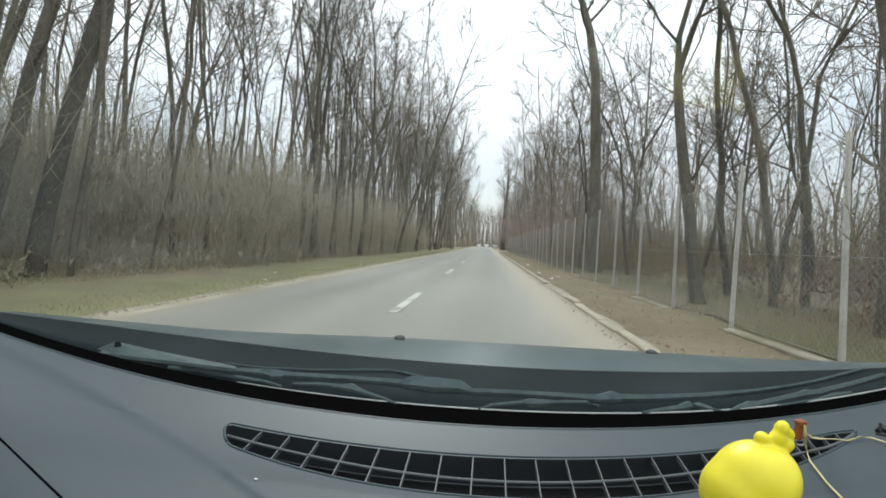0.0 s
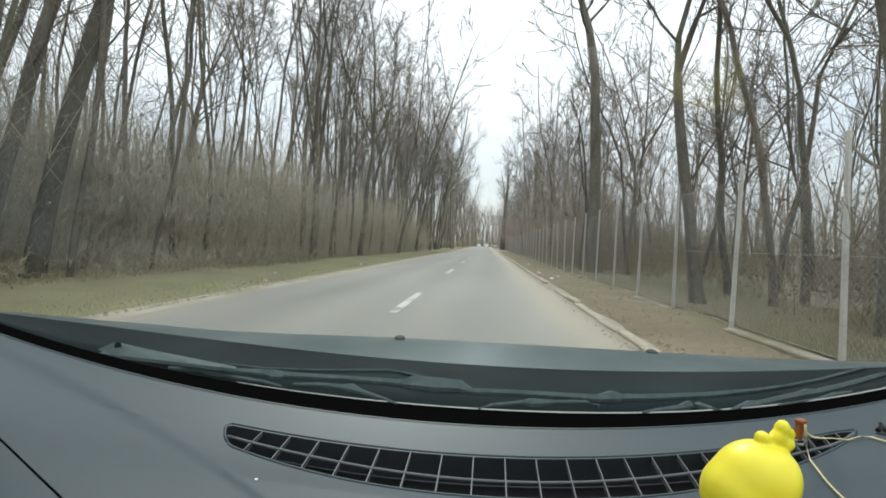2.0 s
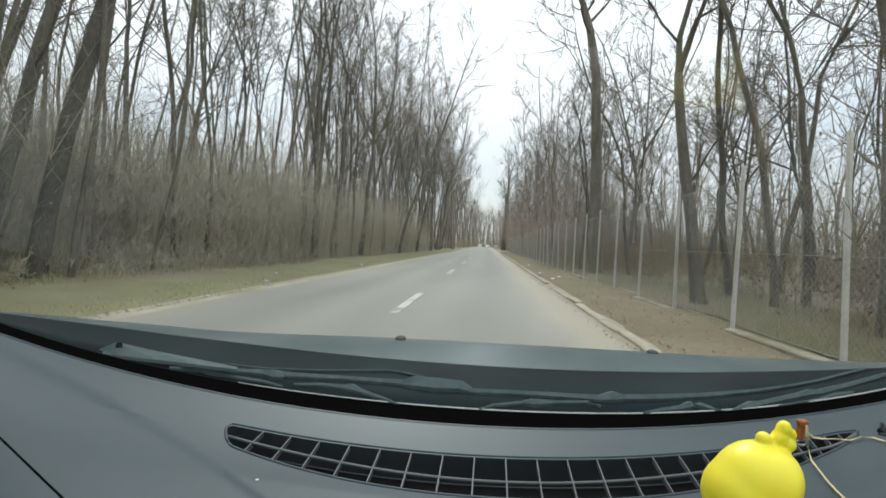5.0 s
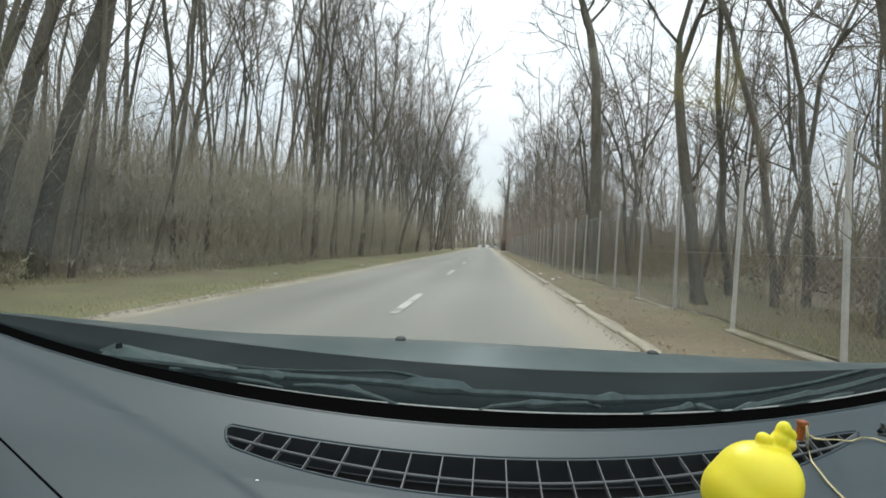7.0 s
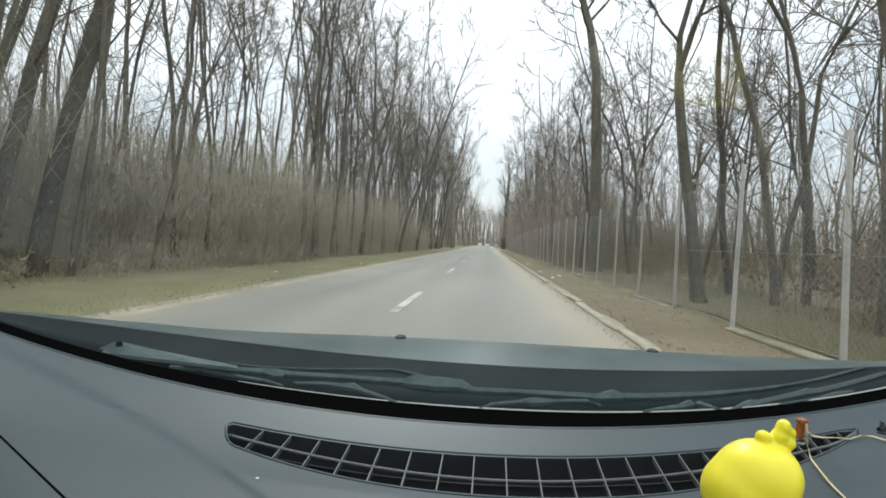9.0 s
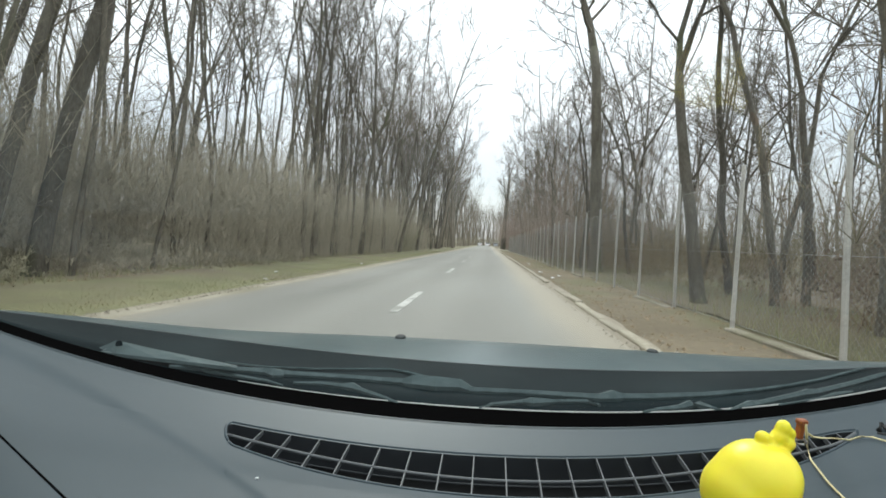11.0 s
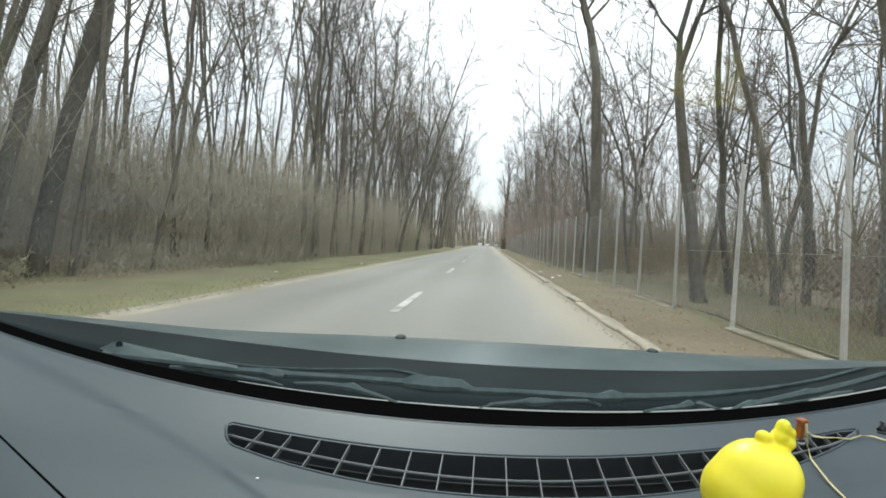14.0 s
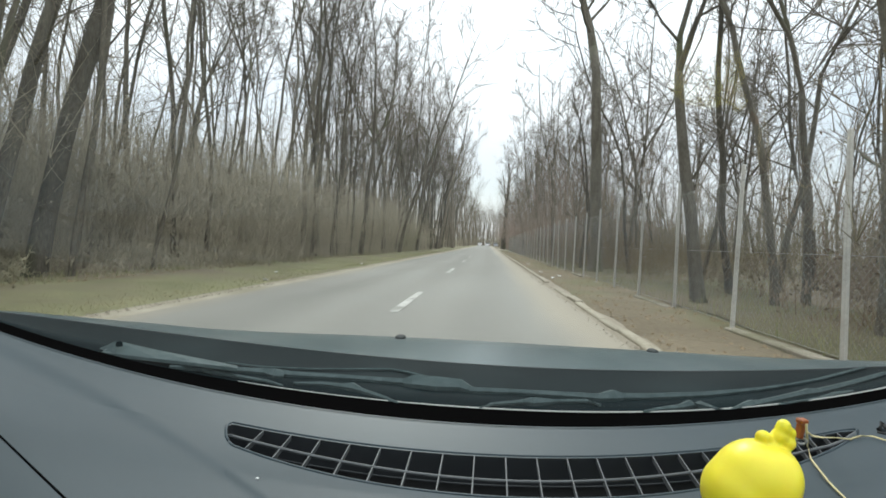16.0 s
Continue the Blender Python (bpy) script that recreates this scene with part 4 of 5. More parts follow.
# ---- the low house among the trees ----
house = tagged(new("house"), "low stained plaster house with a weathered hipped tile roof", "house")
hx0, hx1, hy0, hy1 = 11.5, 19.0, 157.0, 166.0
wall_bm = box_bm(hx1 - hx0, hy1 - hy0, 2.7, ((hx0 + hx1) / 2, (hy0 + hy1) / 2, 1.35), 0.02)
part("wall", wall_bm, M["plaster"], house)
rv = [(hx0 - 0.6, hy0 - 0.6, 2.62), (hx1 + 0.6, hy0 - 0.6, 2.62), (hx1 + 0.6, hy1 + 0.6, 2.62), (hx0 - 0.6, hy1 + 0.6, 2.62), ((hx0 + hx1) / 2, hy0 + 2.6, 4.9), ((hx0 + hx1) / 2, hy1 - 2.6, 4.9)]
link("roof", mesh_from("roof", rv, [(0, 1, 4), (1, 2, 5, 4), (2, 3, 5), (3, 0, 4, 5), (3, 2, 1, 0)], M["roof_tile"]), house)
for k in range(9):
    t = k / 9
    z = 2.66 + (4.9 - 2.66) * t
    w0, w1 = (hx0 - 0.6) + ((hx0 + hx1) / 2 - hx0 + 0.6) * t, (hx1 + 0.6) - (hx1 + 0.6 - (hx0 + hx1) / 2) * t
    yy = hy0 - 0.6 + 3.2 * t
    part("tile_course", box_bm(w1 - w0, 0.30, 0.05, ((w0 + w1) / 2, yy, z), 0.012), M["roof_tile"], house)
part("chimney", box_bm(0.6, 0.6, 1.3, (16.2, 161.0, 5.0), 0.03), M["plaster"], house)
for x in (12.6, 15.4, 17.8):
    win = part("window", box_bm(0.95, 0.10, 1.15, (x, hy0 - 0.02, 1.45), 0.01), M["window_white"], house, "white-painted casement window")
    part("pane", box_bm(0.36, 0.03, 0.92, (x - 0.21, hy0 - 0.075, 1.45)), M["car_glass"], win)
    part("pane", box_bm(0.36, 0.03, 0.92, (x + 0.21, hy0 - 0.075, 1.45)), M["car_glass"], win)
part("porch_post", box_bm(0.14, 0.14, 2.6, (11.6, 156.2, 1.3), 0.01), M["window_white"], house)


# ---- cars far down the road ----
def far_car(x, y, paint, label, rear=True):
    car = tagged(new("parked_car"), label, "car", "cars down the road")
    bm = box_bm(1.74, 4.2, 0.62, (0, 0, 0.62), 0.14)
    body = part("body", bm, paint, car)
    cab = box_bm(1.56, 2.3, 0.58, (0, 0.1, 1.18), 0.10)
    for vert in cab.verts:
        if vert.co.z > 1.2:
            vert.co.x *= 0.84
            vert.co.y = 0.1 + (vert.co.y - 0.1) * 0.74
    part("cabin", cab, paint, car)
    s = -1
    part("rear_window", box_bm(1.2, 0.03, 0.36, (0, 0.1 + s * 1.02, 1.22), 0.01), M["car_glass"], car)
    part("windscreen", box_bm(1.2, 0.03, 0.36, (0, 0.1 - s * 1.02, 1.22), 0.01), M["car_glass"], car)
    for k in (-1, 1):
        part("side_window", box_bm(0.03, 1.6, 0.34, (k * 0.735, 0.1, 1.22), 0.01), M["car_glass"], car)
        part("rear_light", box_bm(0.2, 0.05, 0.16, (k * 0.68, s * 2.09, 0.76), 0.01), M["red_lamp"], car)
        for yw in (-1.3, 1.3):
            wv, wf = [], []
            tube(wv, wf, [(k * 0.72, yw, 0.31), (k * 0.88, yw, 0.31)], [0.31, 0.31], 16)
            wheel = link("tyre", mesh_from("tyre", wv, wf, M["tyre"]), car)
            rv2, rf2 = [], []
            tube(rv2, rf2, [(k * 0.86, yw, 0.31), (k * 0.895, yw, 0.31)], [0.19, 0.17], 12)
            link("rim", mesh_from("rim", rv2, rf2, M["rim"]), wheel)
    part("bumper", box_bm(1.7, 0.16, 0.22, (0, s * 2.08, 0.48), 0.04), paint, car)
    car.matrix_basis = pose(x, y, 0.03)
    return car


far_car(-0.3, 284, M["white_paint"], "white car seen small far down the lane")
far_car(-3.3, 300, M["white_paint"], "white car seen small on the far side of the road")
far_car(2.6, 276, M["silver_paint"], "silver car parked half on the grass verge")
# ---- the car that carries the camera ----
# Its inside is laid out from the camera's clamp: a = metres to the side, b = metres down, for each metre ahead.
MOUNT = pose(0, 0, 0, 90 + PITCH, LEAN, YAW)
car = new("car")
car.matrix_basis = pose(0, CAR_Y, EYE_Z)
tagged(car, "dark blue-grey car with a grey dashboard, standing in its lane", "car")


def at(a, b, d):
    return MOUNT @ Vector((a * d, -b * d, -d))


def curve(*c):
    """A line across the car: metres down for each metre ahead, as a power series of the side place a."""
    return lambda a: sum(k * a ** i for i, k in enumerate(c))


GLASS_FOOT = curve(0.3560, 0.0760, -0.1301, 0.0008, -0.0122)      # where the dashboard meets the black seal
GLASS_LIP = curve(0.3241, 0.0756, -0.1000, -0.0007, -0.0328)      # pale lower edge of the windscreen
BONNET_BACK = curve(0.2342, 0.0739, -0.0701, -0.0151, 0.0163)     # rear edge of the bonnet
VENT_TOP = curve(0.4222, 0.0758, -0.1512, -0.0045, -0.0087)
VENT_LOW = curve(0.4988, 0.1024, -0.2112, 0.0875, -0.1968)
MIDBAR = curve(0.4700, 0.1022, -0.2267, -0.0288, 0.0325)
SLAT_TOP = curve(-0.368581, 0.055427, 0.00145, -0.000076)         # side places of the slats' two ends, slat by slat
SLAT_LOW = curve(-0.406627, 0.053546, 0.002748, -0.000128)
VENT_A0, VENT_A1 = -0.445, 0.850
DASH_DROP = 0.190


def span(a0, a1, n):
    return [a0 + (a1 - a0) * i / n for i in range(n + 1)]


def loft(name, rows, material, parent, label="", thick=0.0, smooth=True):
    """A sheet through rows of points, with a little thickness downwards."""
    verts, faces = [], []
    m = len(rows[0])
    for row in rows:
        verts.extend(row)
    for i in range(len(rows) - 1):
        for j in range(m - 1):
            a = i * m + j
            faces.append((a, a + 1, a + m + 1, a + m))
    if thick:
        n = len(verts)
        verts.extend([v - Vector((0, 0, thick)) for v in verts])
        faces.extend([tuple(n + k for k in reversed(f)) for f in list(faces)])
        edge = list(range(m)) + [i * m + m - 1 for i in range(1, len(rows))] + [(len(rows) - 1) * m + j for j in range(m - 2, -1, -1)] + [i * m for i in range(len(rows) - 2, 0, -1)]
        for p, q in zip(edge, edge[1:] + edge[:1]):
            faces.append((p, n + p, n + q, q))
    return link(name, mesh_from(name, verts, faces, material, smooth), parent, None, label)


def on_dash(a, b):
    """A place on the dashboard's top: level in the middle, easing up to the windscreen's foot at the ends."""
    bf = GLASS_FOOT(a)
    d_mid = DASH_DROP / 0.36
    t = min(1.0, max(0.0, (b - bf) / 0.16))
    d_near = DASH_DROP / (bf + 0.16) * (0.52 / (DASH_DROP / bf)) ** 0.6
    d = 0.52 + (d_near - 0.52) * t
    if b > bf + 0.16:
        d = d_near * (bf + 0.16) / b
    u = 0.511 - b
    hood = -0.355 - 1.33 * u - 1.35 * u * abs(u)
    k = max(0.0, hood - a)
    return at(a, b, d) - Vector((0, 0, (0.018 * k + 0.0018 * (1 - math.exp(-(k / 0.020) ** 2)))))


def vent_edges(a):
    """The upper and lower edge of the demister vent's opening; they meet at its rounded ends."""
    c = min(max(a, VENT_A0), VENT_A1)
    t, l = VENT_TOP(c), VENT_LOW(c)
    mid, half = (t + l) / 2 + GLASS_FOOT(a) - GLASS_FOOT(c), (l - t) / 2
    k = 1.0
    for e, wide in ((a - VENT_A0, 0.017), (VENT_A1 - a, 0.05)):
        if e < wide:
            k *= max(0.0, 1 - (1 - max(0.0, e) / wide) ** 2) ** 0.5
    return mid - half * k, mid + half * k


A = span(-1.25, -0.36, 130)[:-1] + span(-0.36, 1.25, 40)
ENDS = [VENT_A0 + 0.017 * (i / 8) ** 2 for i in range(9)] + [VENT_A1 - 0.05 * (i / 8) ** 2 for i in range(9)]
A_IN = sorted(set(A + ENDS))
rows_front = [[on_dash(a, GLASS_FOOT(a) + (vent_edges(a)[0] - GLASS_FOOT(a)) * t) for a in A_IN] for t in (0, 0.12, 0.25, 0.37, 0.5, 0.62, 0.75, 0.87, 0.96, 1.0)]
rows_back = [[on_dash(a, vent_edges(a)[1] + (0.70 - vent_edges(a)[1]) * t) for a in A_IN] for t in (0, 0.03, *span(0.06, 1.0, 44))]
dash = loft("dashboard", rows_front, M["dash"], car, "grey grained plastic dashboard top")
loft("dashboard_rear", rows_back, M["dash"], dash)

# the vent: duct with its inner shade coloured near-black, grey rim, one long bar and the cross bars
vent = new("demister_vent")
vent.parent = car
V_A = sorted(set(span(VENT_A0, VENT_A1, 60) + ENDS))
down = Vector((0, 0, -0.035))
top_line, low_line = [on_dash(a, vent_edges(a)[0]) for a in V_A], [on_dash(a, vent_edges(a)[1]) for a in V_A]
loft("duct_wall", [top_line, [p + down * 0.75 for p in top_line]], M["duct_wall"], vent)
# floor and near wall coloured near-black for the darkness down the duct
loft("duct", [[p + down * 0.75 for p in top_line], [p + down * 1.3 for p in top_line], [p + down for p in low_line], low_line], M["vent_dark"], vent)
ledge = [p.lerp(q, 0.22) + down * 0.55 for p, q in zip(top_line, low_line)][6:-8]
tube_part("duct_ledge", ledge, 0.0009, 5, M["duct_wall"], vent)
rim_v, rim_f = [], []
ring = [on_dash(a, vent_edges(a)[0] - 0.004) for a in V_A] + [on_dash(a, vent_edges(a)[1] + 0.004) for a in reversed(V_A)]
tube(rim_v, rim_f, ring + ring[:1], [0.0013] * (len(ring) + 1), 6, False)
link("rim", mesh_from("rim", rim_v, rim_f, M["dash"], True), vent)


def bar(name, p, q, wide, deep, parent):
    """A flat upright slat from p to q."""
    p, q = Vector(p), Vector(q)
    side = (q - p).cross(Vector((0, 0, 1))).normalized() * wide / 2
    low = Vector((0, 0, -deep))
    v = [p - side, p + side, q + side, q - side, p - side + low, p + side + low, q + side + low, q - side + low]
    return link(name, mesh_from(name, v, [(0, 1, 2, 3), (7, 6, 5, 4), (0, 4, 5, 1), (1, 5, 6, 2), (2, 6, 7, 3), (3, 7, 4, 0)], M["vent_bar"]), parent)


for i in range(25):
    a_top = SLAT_TOP(i) if i < 16 else SLAT_TOP(15) + 0.0425 * (i - 15) - 0.0010 * (i - 15) ** 2
    a_low = SLAT_LOW(i) if i < 16 else SLAT_LOW(15) + 0.0385 * (i - 15) - 0.0010 * (i - 15) ** 2
    if a_top > VENT_A1 - 0.03 or a_low > VENT_A1 - 0.02:
        break
    bar("slat", on_dash(a_top, vent_edges(a_top)[0]), on_dash(a_low, vent_edges(a_low)[1]), 0.0011, 0.0045, vent)
mid_pts = [on_dash(a, min(max(MIDBAR(a), vent_edges(a)[0] + 0.002), vent_edges(a)[1] - 0.002)) for a in span(VENT_A0 + 0.004, VENT_A1 - 0.004, 50)]
mv, mf = [], []
tube(mv, mf, [p + Vector((0, 0, 0.0005)) for p in mid_pts], [0.0015] * len(mid_pts), 6)
link("long_bar", mesh_from("long_bar", mv, mf, M["vent_bar"], True), vent)

# seam of the instrument hood in the dashboard
seam = [on_dash(a, b) + Vector((0, 0, 0.0001)) for a, b in ((-0.98, 0.300), (-0.908, 0.364), (-0.833, 0.432), (-0.758, 0.500), (-0.70, 0.555))]
tube_part("seam", seam, 0.0008, 5, M["seal"], dash)

C_A = span(-0.98, 1.16, 50)
# black seal, pale lip, cowl
loft("windscreen_seal", [[at(a, GLASS_FOOT(a) + 0.002, 0.517) for a in C_A], [at(a, GLASS_FOOT(a) - 0.006, 0.53) + Vector((0, 0, -0.004)) for a in C_A], [at(a, (GLASS_LIP(a) * 0.8 + GLASS_FOOT(a) * 0.2), 0.58) for a in C_A], [at(a, GLASS_LIP(a), 0.60) for a in C_A]], M["seal"], car, "black rubber windscreen seal")
lip_v, lip_f = [], []
L_A = span(-0.42, 1.2, 44)
tube(lip_v, lip_f, [at(a, GLASS_LIP(a) - 0.001, 0.603) for a in L_A], [0.0006 + 0.0007 * min(1, i / 14) for i in range(len(L_A))], 5)
link("glass_edge", mesh_from("glass_edge", lip_v, lip_f, M["chrome_lip"], True), car)
loft("cowl", [[at(a, GLASS_LIP(a) - 0.001, 0.61) for a in C_A], [at(a, GLASS_LIP(a) * 0.55 + BONNET_BACK(a) * 0.45 + 0.004, 0.68) for a in C_A], [at(a, BONNET_BACK(a), 0.80) for a in C_A]], M["cowl"], car, "dark plastic cowl below the windscreen", 0.01)


# bonnet
def bonnet_top(a):
    return 0.1860 + 0.0577 * a + 0.007 * math.exp(-((a + 0.42) / 0.25) ** 2)


CX = 0.06
B_A = span(-0.95, 1.14, 40)
rows = []
for t in (0.0, 0.03, 0.15, 0.4, 0.7, 1.0):
    row = []
    for a in B_A:
        d = 0.80 + 0.30 * t
        far = a * 0.80
        z0, z1 = BONNET_BACK(a) * 0.80, bonnet_top(far) * 1.10
        side = a * 0.80 + (far * 1.10 - a * 0.80) * t
        row.append(at(side / d, (z0 + (z1 - z0) * t - 0.004 * math.sin(math.pi * t)) / d, d))
    rows.append(row)
crest = rows[-1]
for ahead, fall in ((0.10, 0.035), (0.30, 0.10), (0.50, 0.185), (0.62, 0.27), (0.66, 0.36)):
    rows.append([Vector((CX + (p.x - CX) * (1 - 0.10 * ahead), crest[len(crest) // 2].y + ahead - 0.10 * abs(p.x - CX) ** 2 * ahead, p.z - fall)) for p in crest])
bonnet = loft("bonnet", rows, M["paint_car"], car, "dusty dark blue-grey bonnet")
# sky glint on the bonnet's rear edge, added as a thin tube of paler grey
edge_v, edge_f = [], []
E_A = span(-0.95, 1.12, 40)
tube(edge_v, edge_f, [at(a, BONNET_BACK(a) - 0.0005, 0.80) for a in E_A], [0.0011] * len(E_A), 6)
link("bonnet_edge_glint", mesh_from("bonnet_edge_glint", edge_v, edge_f, M["vent_bar"], True), bonnet)
for a, b in ((-0.087, 0.1835), (0.430, 0.2125)):
    nb = bmesh.new()
    bmesh.ops.create_uvsphere(nb, u_segments=12, v_segments=8, radius=1.0, matrix=Matrix.Translation(at(a, b, 1.06)) @ Matrix.Diagonal((0.012, 0.018, 0.007, 1)))
    part("washer_nozzle", nb, M["nozzle"], bonnet, "black washer nozzle", True)


# wipers: flattened ribs lying on the cowl; each point has its half-thickness
def wiper(ribs):
    w = new("wiper")
    w.parent = car
    for name, pts in ribs:
        v, f = [], []
        tube(v, f, [at(a, b, 0.595 + 0.19 * max(0.0, (GLASS_LIP(a) - b) / (GLASS_LIP(a) - BONNET_BACK(a)))) for a, b, r in pts], [1.75 * r for a, b, r in pts], 6)
        link(name, mesh_from(name, v, f, M["wiper"], False), w)
    return w


left_wiper = wiper([("arm", [(-0.561, 0.243, 0.0012), (-0.509, 0.247, 0.0024), (-0.445, 0.249, 0.0026), (-0.387, 0.253, 0.0032), (-0.352, 0.256, 0.0041), (-0.306, 0.260, 0.0032), (-0.213, 0.265, 0.0029), (-0.144, 0.270, 0.0029), (-0.080, 0.276, 0.0038)]),
                    ("tension_wire", [(-0.445, 0.235, 0.0009), (-0.364, 0.244, 0.0009), (-0.260, 0.248, 0.0009), (-0.109, 0.248, 0.0010), (-0.074, 0.254, 0.0012), (-0.039, 0.263, 0.0015)]),
                    ("hub", [(-0.083, 0.277, 0.0035), (-0.063, 0.278, 0.0079), (-0.016, 0.283, 0.0088), (0.036, 0.285, 0.0071), (0.058, 0.292, 0.0032)]),
                    ("claw", [(-0.509, 0.244, 0.0015), (-0.477, 0.254, 0.0018), (-0.422, 0.263, 0.0015), (-0.364, 0.272, 0.0012), (-0.329, 0.282, 0.0009)]),
                    ("pivot", [(-0.359, 0.256, 0.0041), (-0.343, 0.261, 0.0053), (-0.326, 0.262, 0.0035)]),
                    ("blade", [(-0.306, 0.277, 0.0012), (-0.248, 0.278, 0.0018), (-0.207, 0.284, 0.0026), (-0.188, 0.286, 0.0044), (-0.167, 0.292, 0.0021), (-0.120, 0.307, 0.0015), (-0.092, 0.319, 0.0012)])])
wiper([("arm", [(0.053, 0.292, 0.0032), (0.134, 0.295, 0.0029), (0.250, 0.302, 0.0032), (0.320, 0.308, 0.0041), (0.349, 0.307, 0.0068), (0.368, 0.306, 0.0038), (0.424, 0.306, 0.0035), (0.540, 0.301, 0.0029), (0.644, 0.290, 0.0018), (0.714, 0.280, 0.0015), (0.772, 0.269, 0.0015), (0.830, 0.254, 0.0015), (0.867, 0.244, 0.0012)]),
       ("blade", [(0.076, 0.327, 0.0009), (0.102, 0.320, 0.0015), (0.163, 0.315, 0.0018), (0.183, 0.317, 0.0044), (0.206, 0.316, 0.0035), (0.233, 0.314, 0.0018), (0.297, 0.314, 0.0018), (0.322, 0.322, 0.0015)]),
       ("claw", [(0.412, 0.335, 0.0009), (0.445, 0.330, 0.0015), (0.488, 0.326, 0.0024), (0.507, 0.321, 0.0038), (0.528, 0.322, 0.0032), (0.554, 0.328, 0.0018), (0.586, 0.333, 0.0009)]),
       ("blade", [(0.586, 0.334, 0.0009), (0.612, 0.324, 0.0018), (0.633, 0.321, 0.0038), (0.653, 0.317, 0.0024), (0.691, 0.309, 0.0026), (0.737, 0.299, 0.0029), (0.751, 0.297, 0.0041), (0.769, 0.295, 0.0029), (0.830, 0.280, 0.0026), (0.908, 0.258, 0.0024)]),
       ("tension_wire", [(0.691, 0.321, 0.0009), (0.772, 0.307, 0.0009), (0.806, 0.299, 0.0018), (0.841, 0.293, 0.0009)])])
loft("arm_cover", [[at(a, b, 0.63 - 0.02 * k) for a, b in line] for k, line in enumerate((((-0.709, 0.207), (-0.669, 0.190), (-0.584, 0.209), (-0.503, 0.225), (-0.422, 0.241)), ((-0.709, 0.212), (-0.671, 0.217), (-0.584, 0.227), (-0.503, 0.236), (-0.422, 0.246))))], M["wiper"], left_wiper, "", 0.004, False)
cap = bmesh.new()
bmesh.ops.create_cone(cap, cap_ends=True, segments=14, radius1=0.0042, radius2=0.0030, depth=0.006, matrix=Matrix.Translation(at(-0.664, 0.196, 0.615)))
part("pivot_cap", cap, M["cowl"], left_wiper)

# windscreen glass, roof, pillars and the body, which close the cabin round the camera
top_z, top_y = 0.24, -0.42
glass_rows = []
for y, z in ((0.0, 0.0), (0.115, 0.128), (0.225, 0.194), (0.39, 0.245), (0.60, 0.302), (1.0, 0.425)):      # back and up from its foot
    row = []
    for a in span(-1.0, 1.05, 20):
        p = at(a, GLASS_LIP(a) + 0.002, 0.60)
        row.append(Vector((p.x * (1 - 0.16 * y), p.y + (top_y - p.y) * y, p.z + (top_z - p.z) * z / 0.425)))
    glass_rows.append(row)
glass = loft("windscreen", glass_rows, M["glass"], car, "clear raked windscreen glass")
glass.visible_shadow = False

roof = box_bm(1.30, 1.75, 0.05, (CX, top_y - 0.86, top_z + 0.03), 0.02)
part("roof", roof, M["paint_car"], car)
part("headlining", box_bm(1.26, 1.70, 0.02, (CX, top_y - 0.86, top_z - 0.01), 0.005), M["liner"], car)
for s in (-1, 1):
    foot = Vector((CX + s * 0.80, 0.58, -0.20))
    tube_part("pillar", [foot, foot.lerp(Vector((CX + s * 0.60, top_y, top_z)), 0.5) + Vector((0, 0, 0.03)), Vector((CX + s * 0.60, top_y, top_z))], 0.04, 8, M["paint_car"], car)
    tube_part("pillar", [(CX + s * 0.74, -2.0, -0.2), (CX + s * 0.62, top_y - 1.7, top_z)], 0.05, 8, M["paint_car"], car)
    part("side_panel", box_bm(0.07, 2.70, 0.60, (CX + s * 0.82, -0.70, -0.53), 0.03), M["paint_car"], car)
    for yw in (1.08, -1.38):
        wv, wf = [], []
        tube(wv, wf, [(CX + s * 0.66, yw, 0.30 - EYE_Z), (CX + s * 0.84, yw, 0.30 - EYE_Z)], [0.30, 0.30], 20)
        wheel = link("tyre", mesh_from("tyre", wv, wf, M["tyre"]), car)
        rv3, rf3 = [], []
        tube(rv3, rf3, [(CX + s * 0.82, yw, 0.30 - EYE_Z), (CX + s * 0.855, yw, 0.30 - EYE_Z)], [0.19, 0.17], 14)
        link("rim", mesh_from("rim", rv3, rf3, M["rim"]), wheel)
    part("wing", box_bm(0.10, 1.16, 0.36, (CX + s * 0.80, 1.20, -0.58), 0.04), M["paint_car"], car)
# side and rear windows, which close the cabin
def pane(name, corners, label):
    a, b, c, d = [Vector(p) for p in corners]
    rows = [[a.lerp(b, i / 6).lerp(d.lerp(c, i / 6), t) for i in range(7)] for t in (0.0, 0.5, 1.0)]
    ob = loft(name, rows, M["glass"], car, label)
    ob.visible_shadow = False


for s in (-1, 1):
    low, high = CX + s * 0.80, CX + s * 0.645
    pane("side_window", ((low, 0.50, -0.23), (low, -0.72, -0.23), (high, -0.76, top_z), (high, top_y + 0.02, top_z)), "clear front side window glass")
    pane("side_window", ((low, -0.80, -0.23), (low, -1.96, -0.23), (high, top_y - 1.66, top_z), (high, -0.84, top_z)), "clear rear side window glass")
    tube_part("door_pillar", [(low, -0.76, -0.24), (high, -0.80, top_z)], 0.035, 8, M["paint_car"], car)
    part("door_sill", box_bm(0.06, 2.60, 0.05, (CX + s * 0.815, -0.72, -0.225), 0.015), M["paint_car"], car)
pane("rear_window", ((CX - 0.72, -2.04, -0.2), (CX + 0.72, -2.04, -0.2), (CX + 0.62, top_y - 1.72, top_z), (CX - 0.62, top_y - 1.72, top_z)), "clear rear window glass")
part("dash_carrier", box_bm(1.56, 0.62, 0.30, (CX, 0.27, -0.40), 0.05), M["dash"], car)
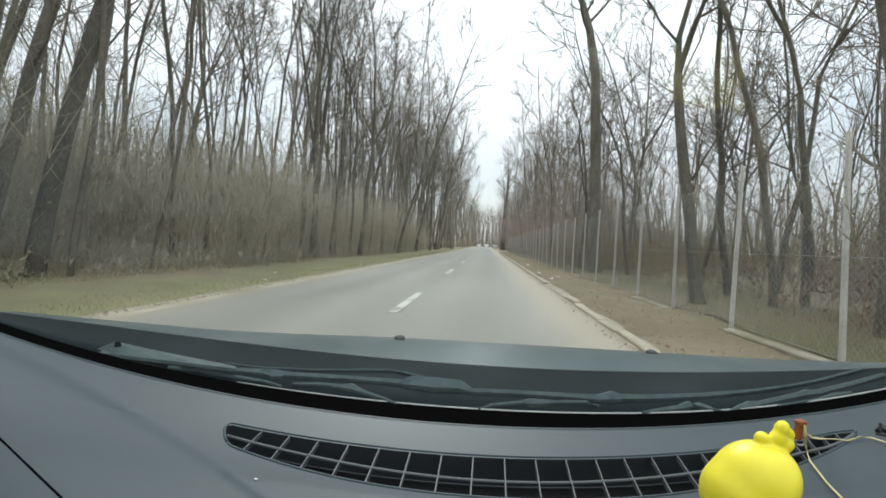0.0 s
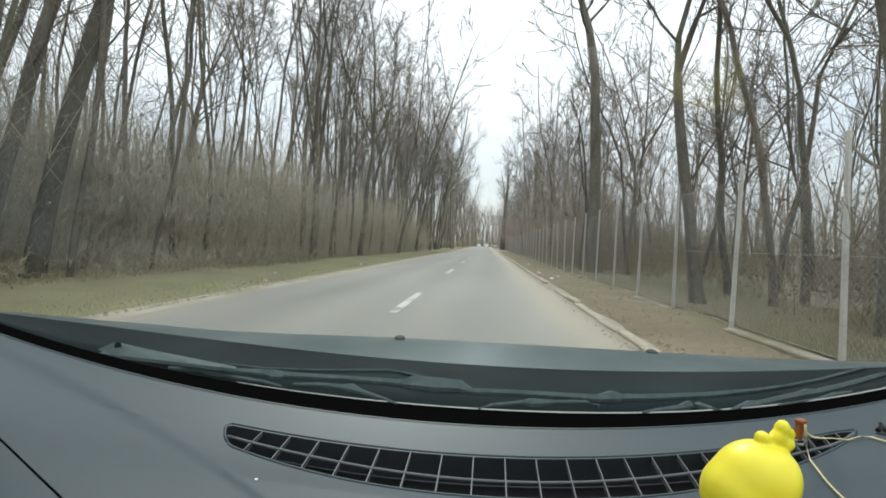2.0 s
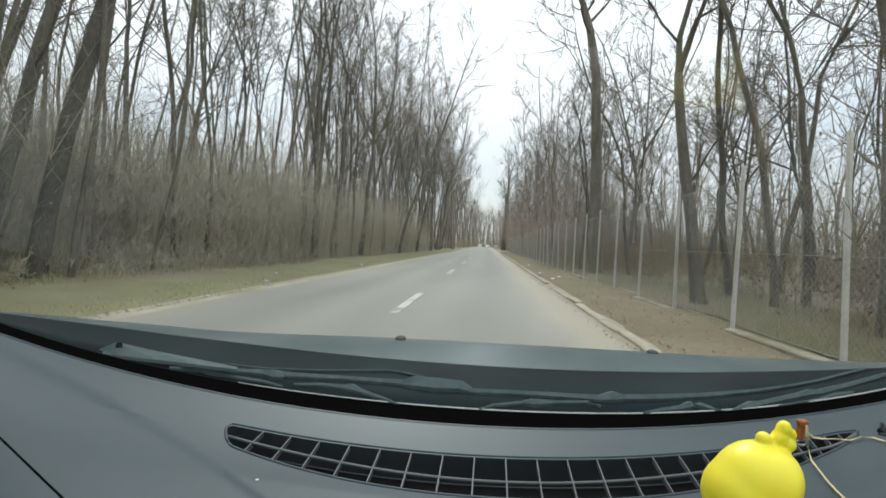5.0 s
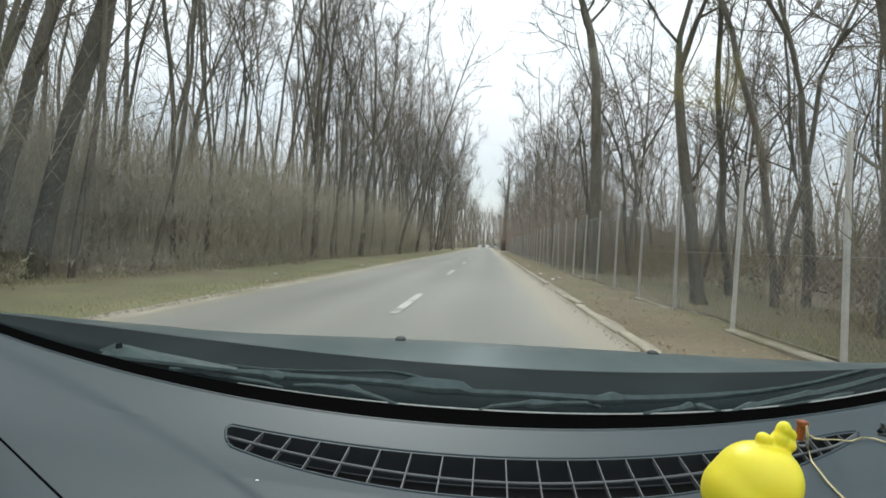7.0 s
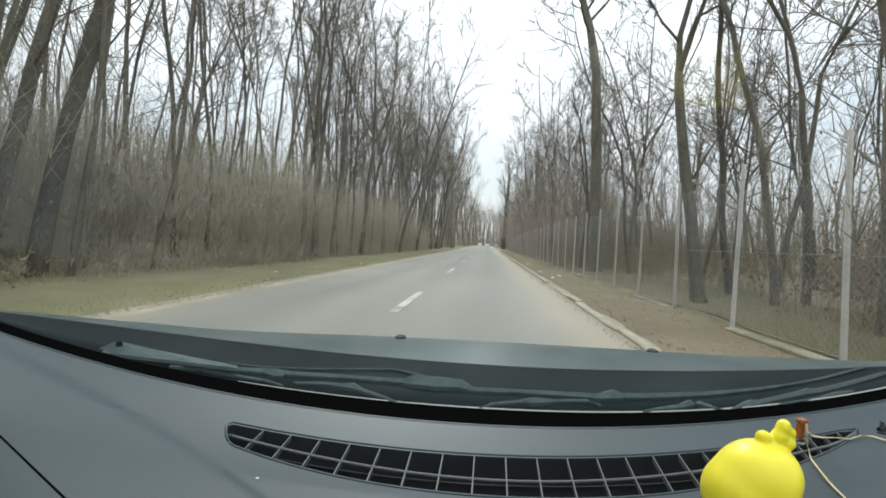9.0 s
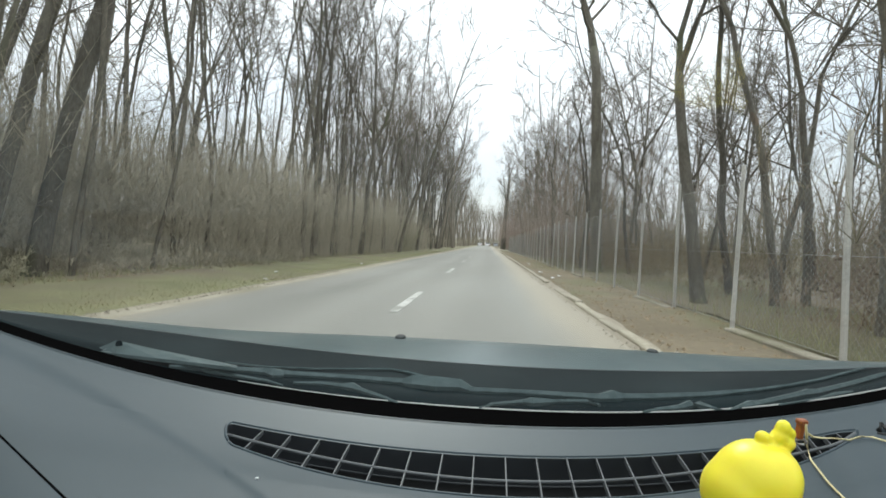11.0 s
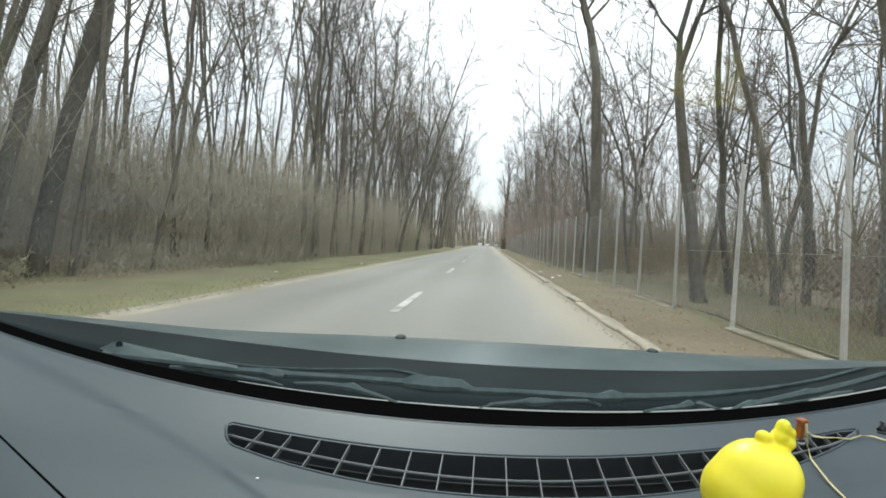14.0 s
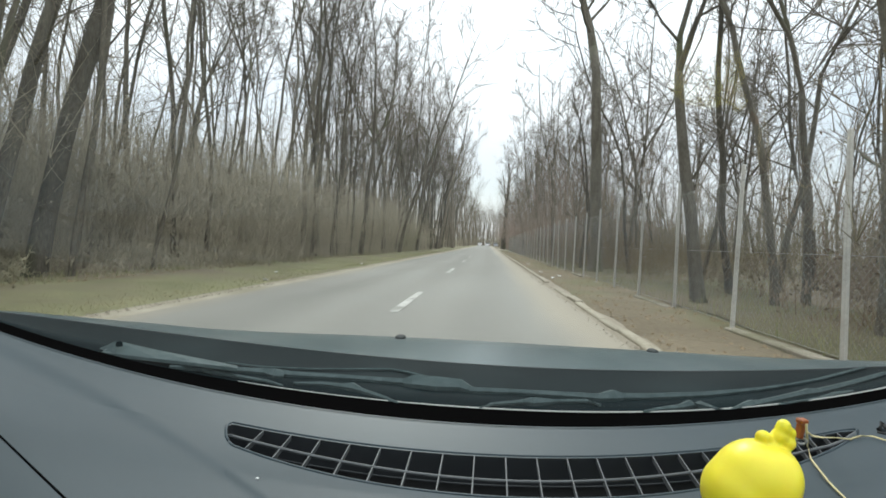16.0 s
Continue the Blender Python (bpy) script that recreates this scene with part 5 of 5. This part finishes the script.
part("parcel_shelf", box_bm(1.5, 0.5, 0.04, (CX, -1.75, -0.22), 0.01), M["liner"], car)
part("floor_pan", box_bm(1.6, 3.7, 0.08, (CX, -0.15, -0.84), 0.02), M["seal"], car)
part("tailgate", box_bm(1.5, 0.08, 0.62, (CX, -2.04, -0.50), 0.03), M["paint_car"], car)
part("front_bumper", box_bm(1.6, 0.14, 0.34, (CX, 1.74, -0.62), 0.05), M["paint_car"], car)

# ---- the yellow toy on the dashboard, with its clip and cord ----
toy = new("hanging_toy")
toy.matrix_basis = pose(0, CAR_Y, EYE_Z)
tagged(toy, "round yellow rubber toy with a knobbly crest resting on the dashboard", "toy")
tb = bmesh.new()
TD = 0.33


def lump(a, b, d, ra, rb, rd, tilt=0.0):
    bmesh.ops.create_uvsphere(tb, u_segments=28, v_segments=18, radius=1.0, matrix=Matrix.Translation(at(a, b, d)) @ MOUNT.to_3x3().to_4x4() @ Matrix.Rotation(radians(tilt), 4, "Z") @ Matrix.Diagonal((ra * TD, rb * TD, rd * TD, 1)))


# the body: an egg with a full tail, a hollow back and a broad chest, its girth given by the angle from its middle
GIRTH_AT = (-180, -130, -90, -50, -10, 13, 25, 36, 50, 67, 93, 116, 139, 159, 179, 180)
GIRTH = (93, 92, 82, 70, 69, 80, 91, 101, 109, 101, 93, 85, 80, 88, 91, 91)
bmesh.ops.create_uvsphere(tb, u_segments=64, v_segments=40, radius=1.0)
for vert in tb.verts:
    x, y, z = vert.co
    th = math.degrees(math.atan2(y, x))
    flat = math.hypot(x, y)
    g = sum(float(np.interp((th + k + 180) % 360 - 180, GIRTH_AT, GIRTH)) for k in (-10, -5, 0, 5, 10)) / 5
    vert.co = MOUNT @ (Vector((0.633 * TD, -0.501 * TD, -TD)) + Vector((0.885 * x, 0.95 * y, 0.9 * z)) * (86 + flat * (g - 86)) / 863 * TD)
lump(0.657, 0.389, TD, 0.0152, 0.0160, 0.0150, 0)
lump(0.668, 0.404, TD, 0.0180, 0.0140, 0.0160, 0)
lump(0.698, 0.368, TD, 0.0138, 0.0180, 0.0150, -22)
lump(0.689, 0.388, TD, 0.0165, 0.0190, 0.0165, -22)
lump(0.7135, 0.379, TD, 0.0098, 0.0125, 0.0115, 0)
lump(0.704, 0.400, TD, 0.0190, 0.0160, 0.0160, 0)
body = part("body", tb, M["yellow"], toy, "", True)
remesh = body.modifiers.new("blend", "REMESH")
remesh.mode, remesh.voxel_size, remesh.use_smooth_shade = "VOXEL", 0.0010, True
soften = body.modifiers.new("soften", "SMOOTH")
soften.factor, soften.iterations = 0.6, 7
clip = bmesh.new()
bmesh.ops.create_cube(clip, size=1.0, matrix=Matrix.Translation(at(0.733, 0.372, 0.35)) @ MOUNT.to_3x3().to_4x4() @ Matrix.Rotation(radians(-12), 4, "Z") @ Matrix.Diagonal((0.0042, 0.0125, 0.005, 1)))
bmesh.ops.create_cube(clip, size=1.0, matrix=Matrix.Translation(at(0.737, 0.355, 0.348)) @ MOUNT.to_3x3().to_4x4() @ Matrix.Diagonal((0.0060, 0.0036, 0.006, 1)))
bmesh.ops.bevel(clip, geom=clip.edges[:], offset=0.0008, segments=1, affect="EDGES", profile=0.5)
part("clip", clip, M["orange"], toy, "orange-brown plastic clip")
rg_v, rg_f = [], []
tube(rg_v, rg_f, [at(0.735 + 0.011 * math.cos(t), 0.396 + 0.006 * math.sin(t), 0.35) for t in span(0, 6.283, 12)], [0.001] * 13, 5, False)
link("ring", mesh_from("ring", rg_v, rg_f, M["rim"], True), toy, None, "small metal ring")
cord_a = [(0.745, 0.360), (0.747, 0.385), (0.748, 0.412), (0.755, 0.438), (0.771, 0.459), (0.789, 0.483), (0.805, 0.500), (0.825, 0.520), (0.85, 0.56)]
cord_b = [(0.748, 0.378), (0.760, 0.386), (0.775, 0.393), (0.806, 0.394), (0.835, 0.397), (0.858, 0.390), (0.882, 0.391), (0.910, 0.400), (1.0, 0.43)]
for line in (cord_a, cord_b):
    tube_part("cord", [at(a, b, 0.345) if i < 2 or b < 0.40 and a < 0.76 else on_dash(a, b) + Vector((0, 0, 0.0022)) for i, (a, b) in enumerate(line)], 0.0008, 6, M["cord"], toy, "thin pale yellow cord")

# ---- crumbs and a dark clip lying on the dashboard ----
crumb = tagged(new("crumb"), "tiny white crumb lying on the dashboard", "crumb")
crumb.matrix_basis = pose(0, CAR_Y, EYE_Z)
cb = bmesh.new()
bmesh.ops.create_icosphere(cb, subdivisions=1, radius=1.0, matrix=Matrix.Translation(on_dash(-0.381, 0.474) + Vector((0, 0, 0.0006))) @ Matrix.Diagonal((0.0016, 0.0012, 0.0008, 1)))
part("grain", cb, M["sign_white"], crumb)
hook = tagged(new("cable_clip"), "small dark blue plastic clip on the dashboard end", "clip")
hook.matrix_basis = pose(0, CAR_Y, EYE_Z)
tube_part("loop", [on_dash(0.895, 0.377) + Vector((0, 0, 0.002)), on_dash(0.900, 0.368) + Vector((0, 0, 0.004)), on_dash(0.908, 0.372) + Vector((0, 0, 0.003)), on_dash(0.918, 0.380) + Vector((0, 0, 0.002))], 0.0022, 8, M["vent_dark"], hook)
tube_part("foot", [on_dash(0.893, 0.379), on_dash(0.930, 0.386)], 0.0016, 6, M["vent_dark"], hook)
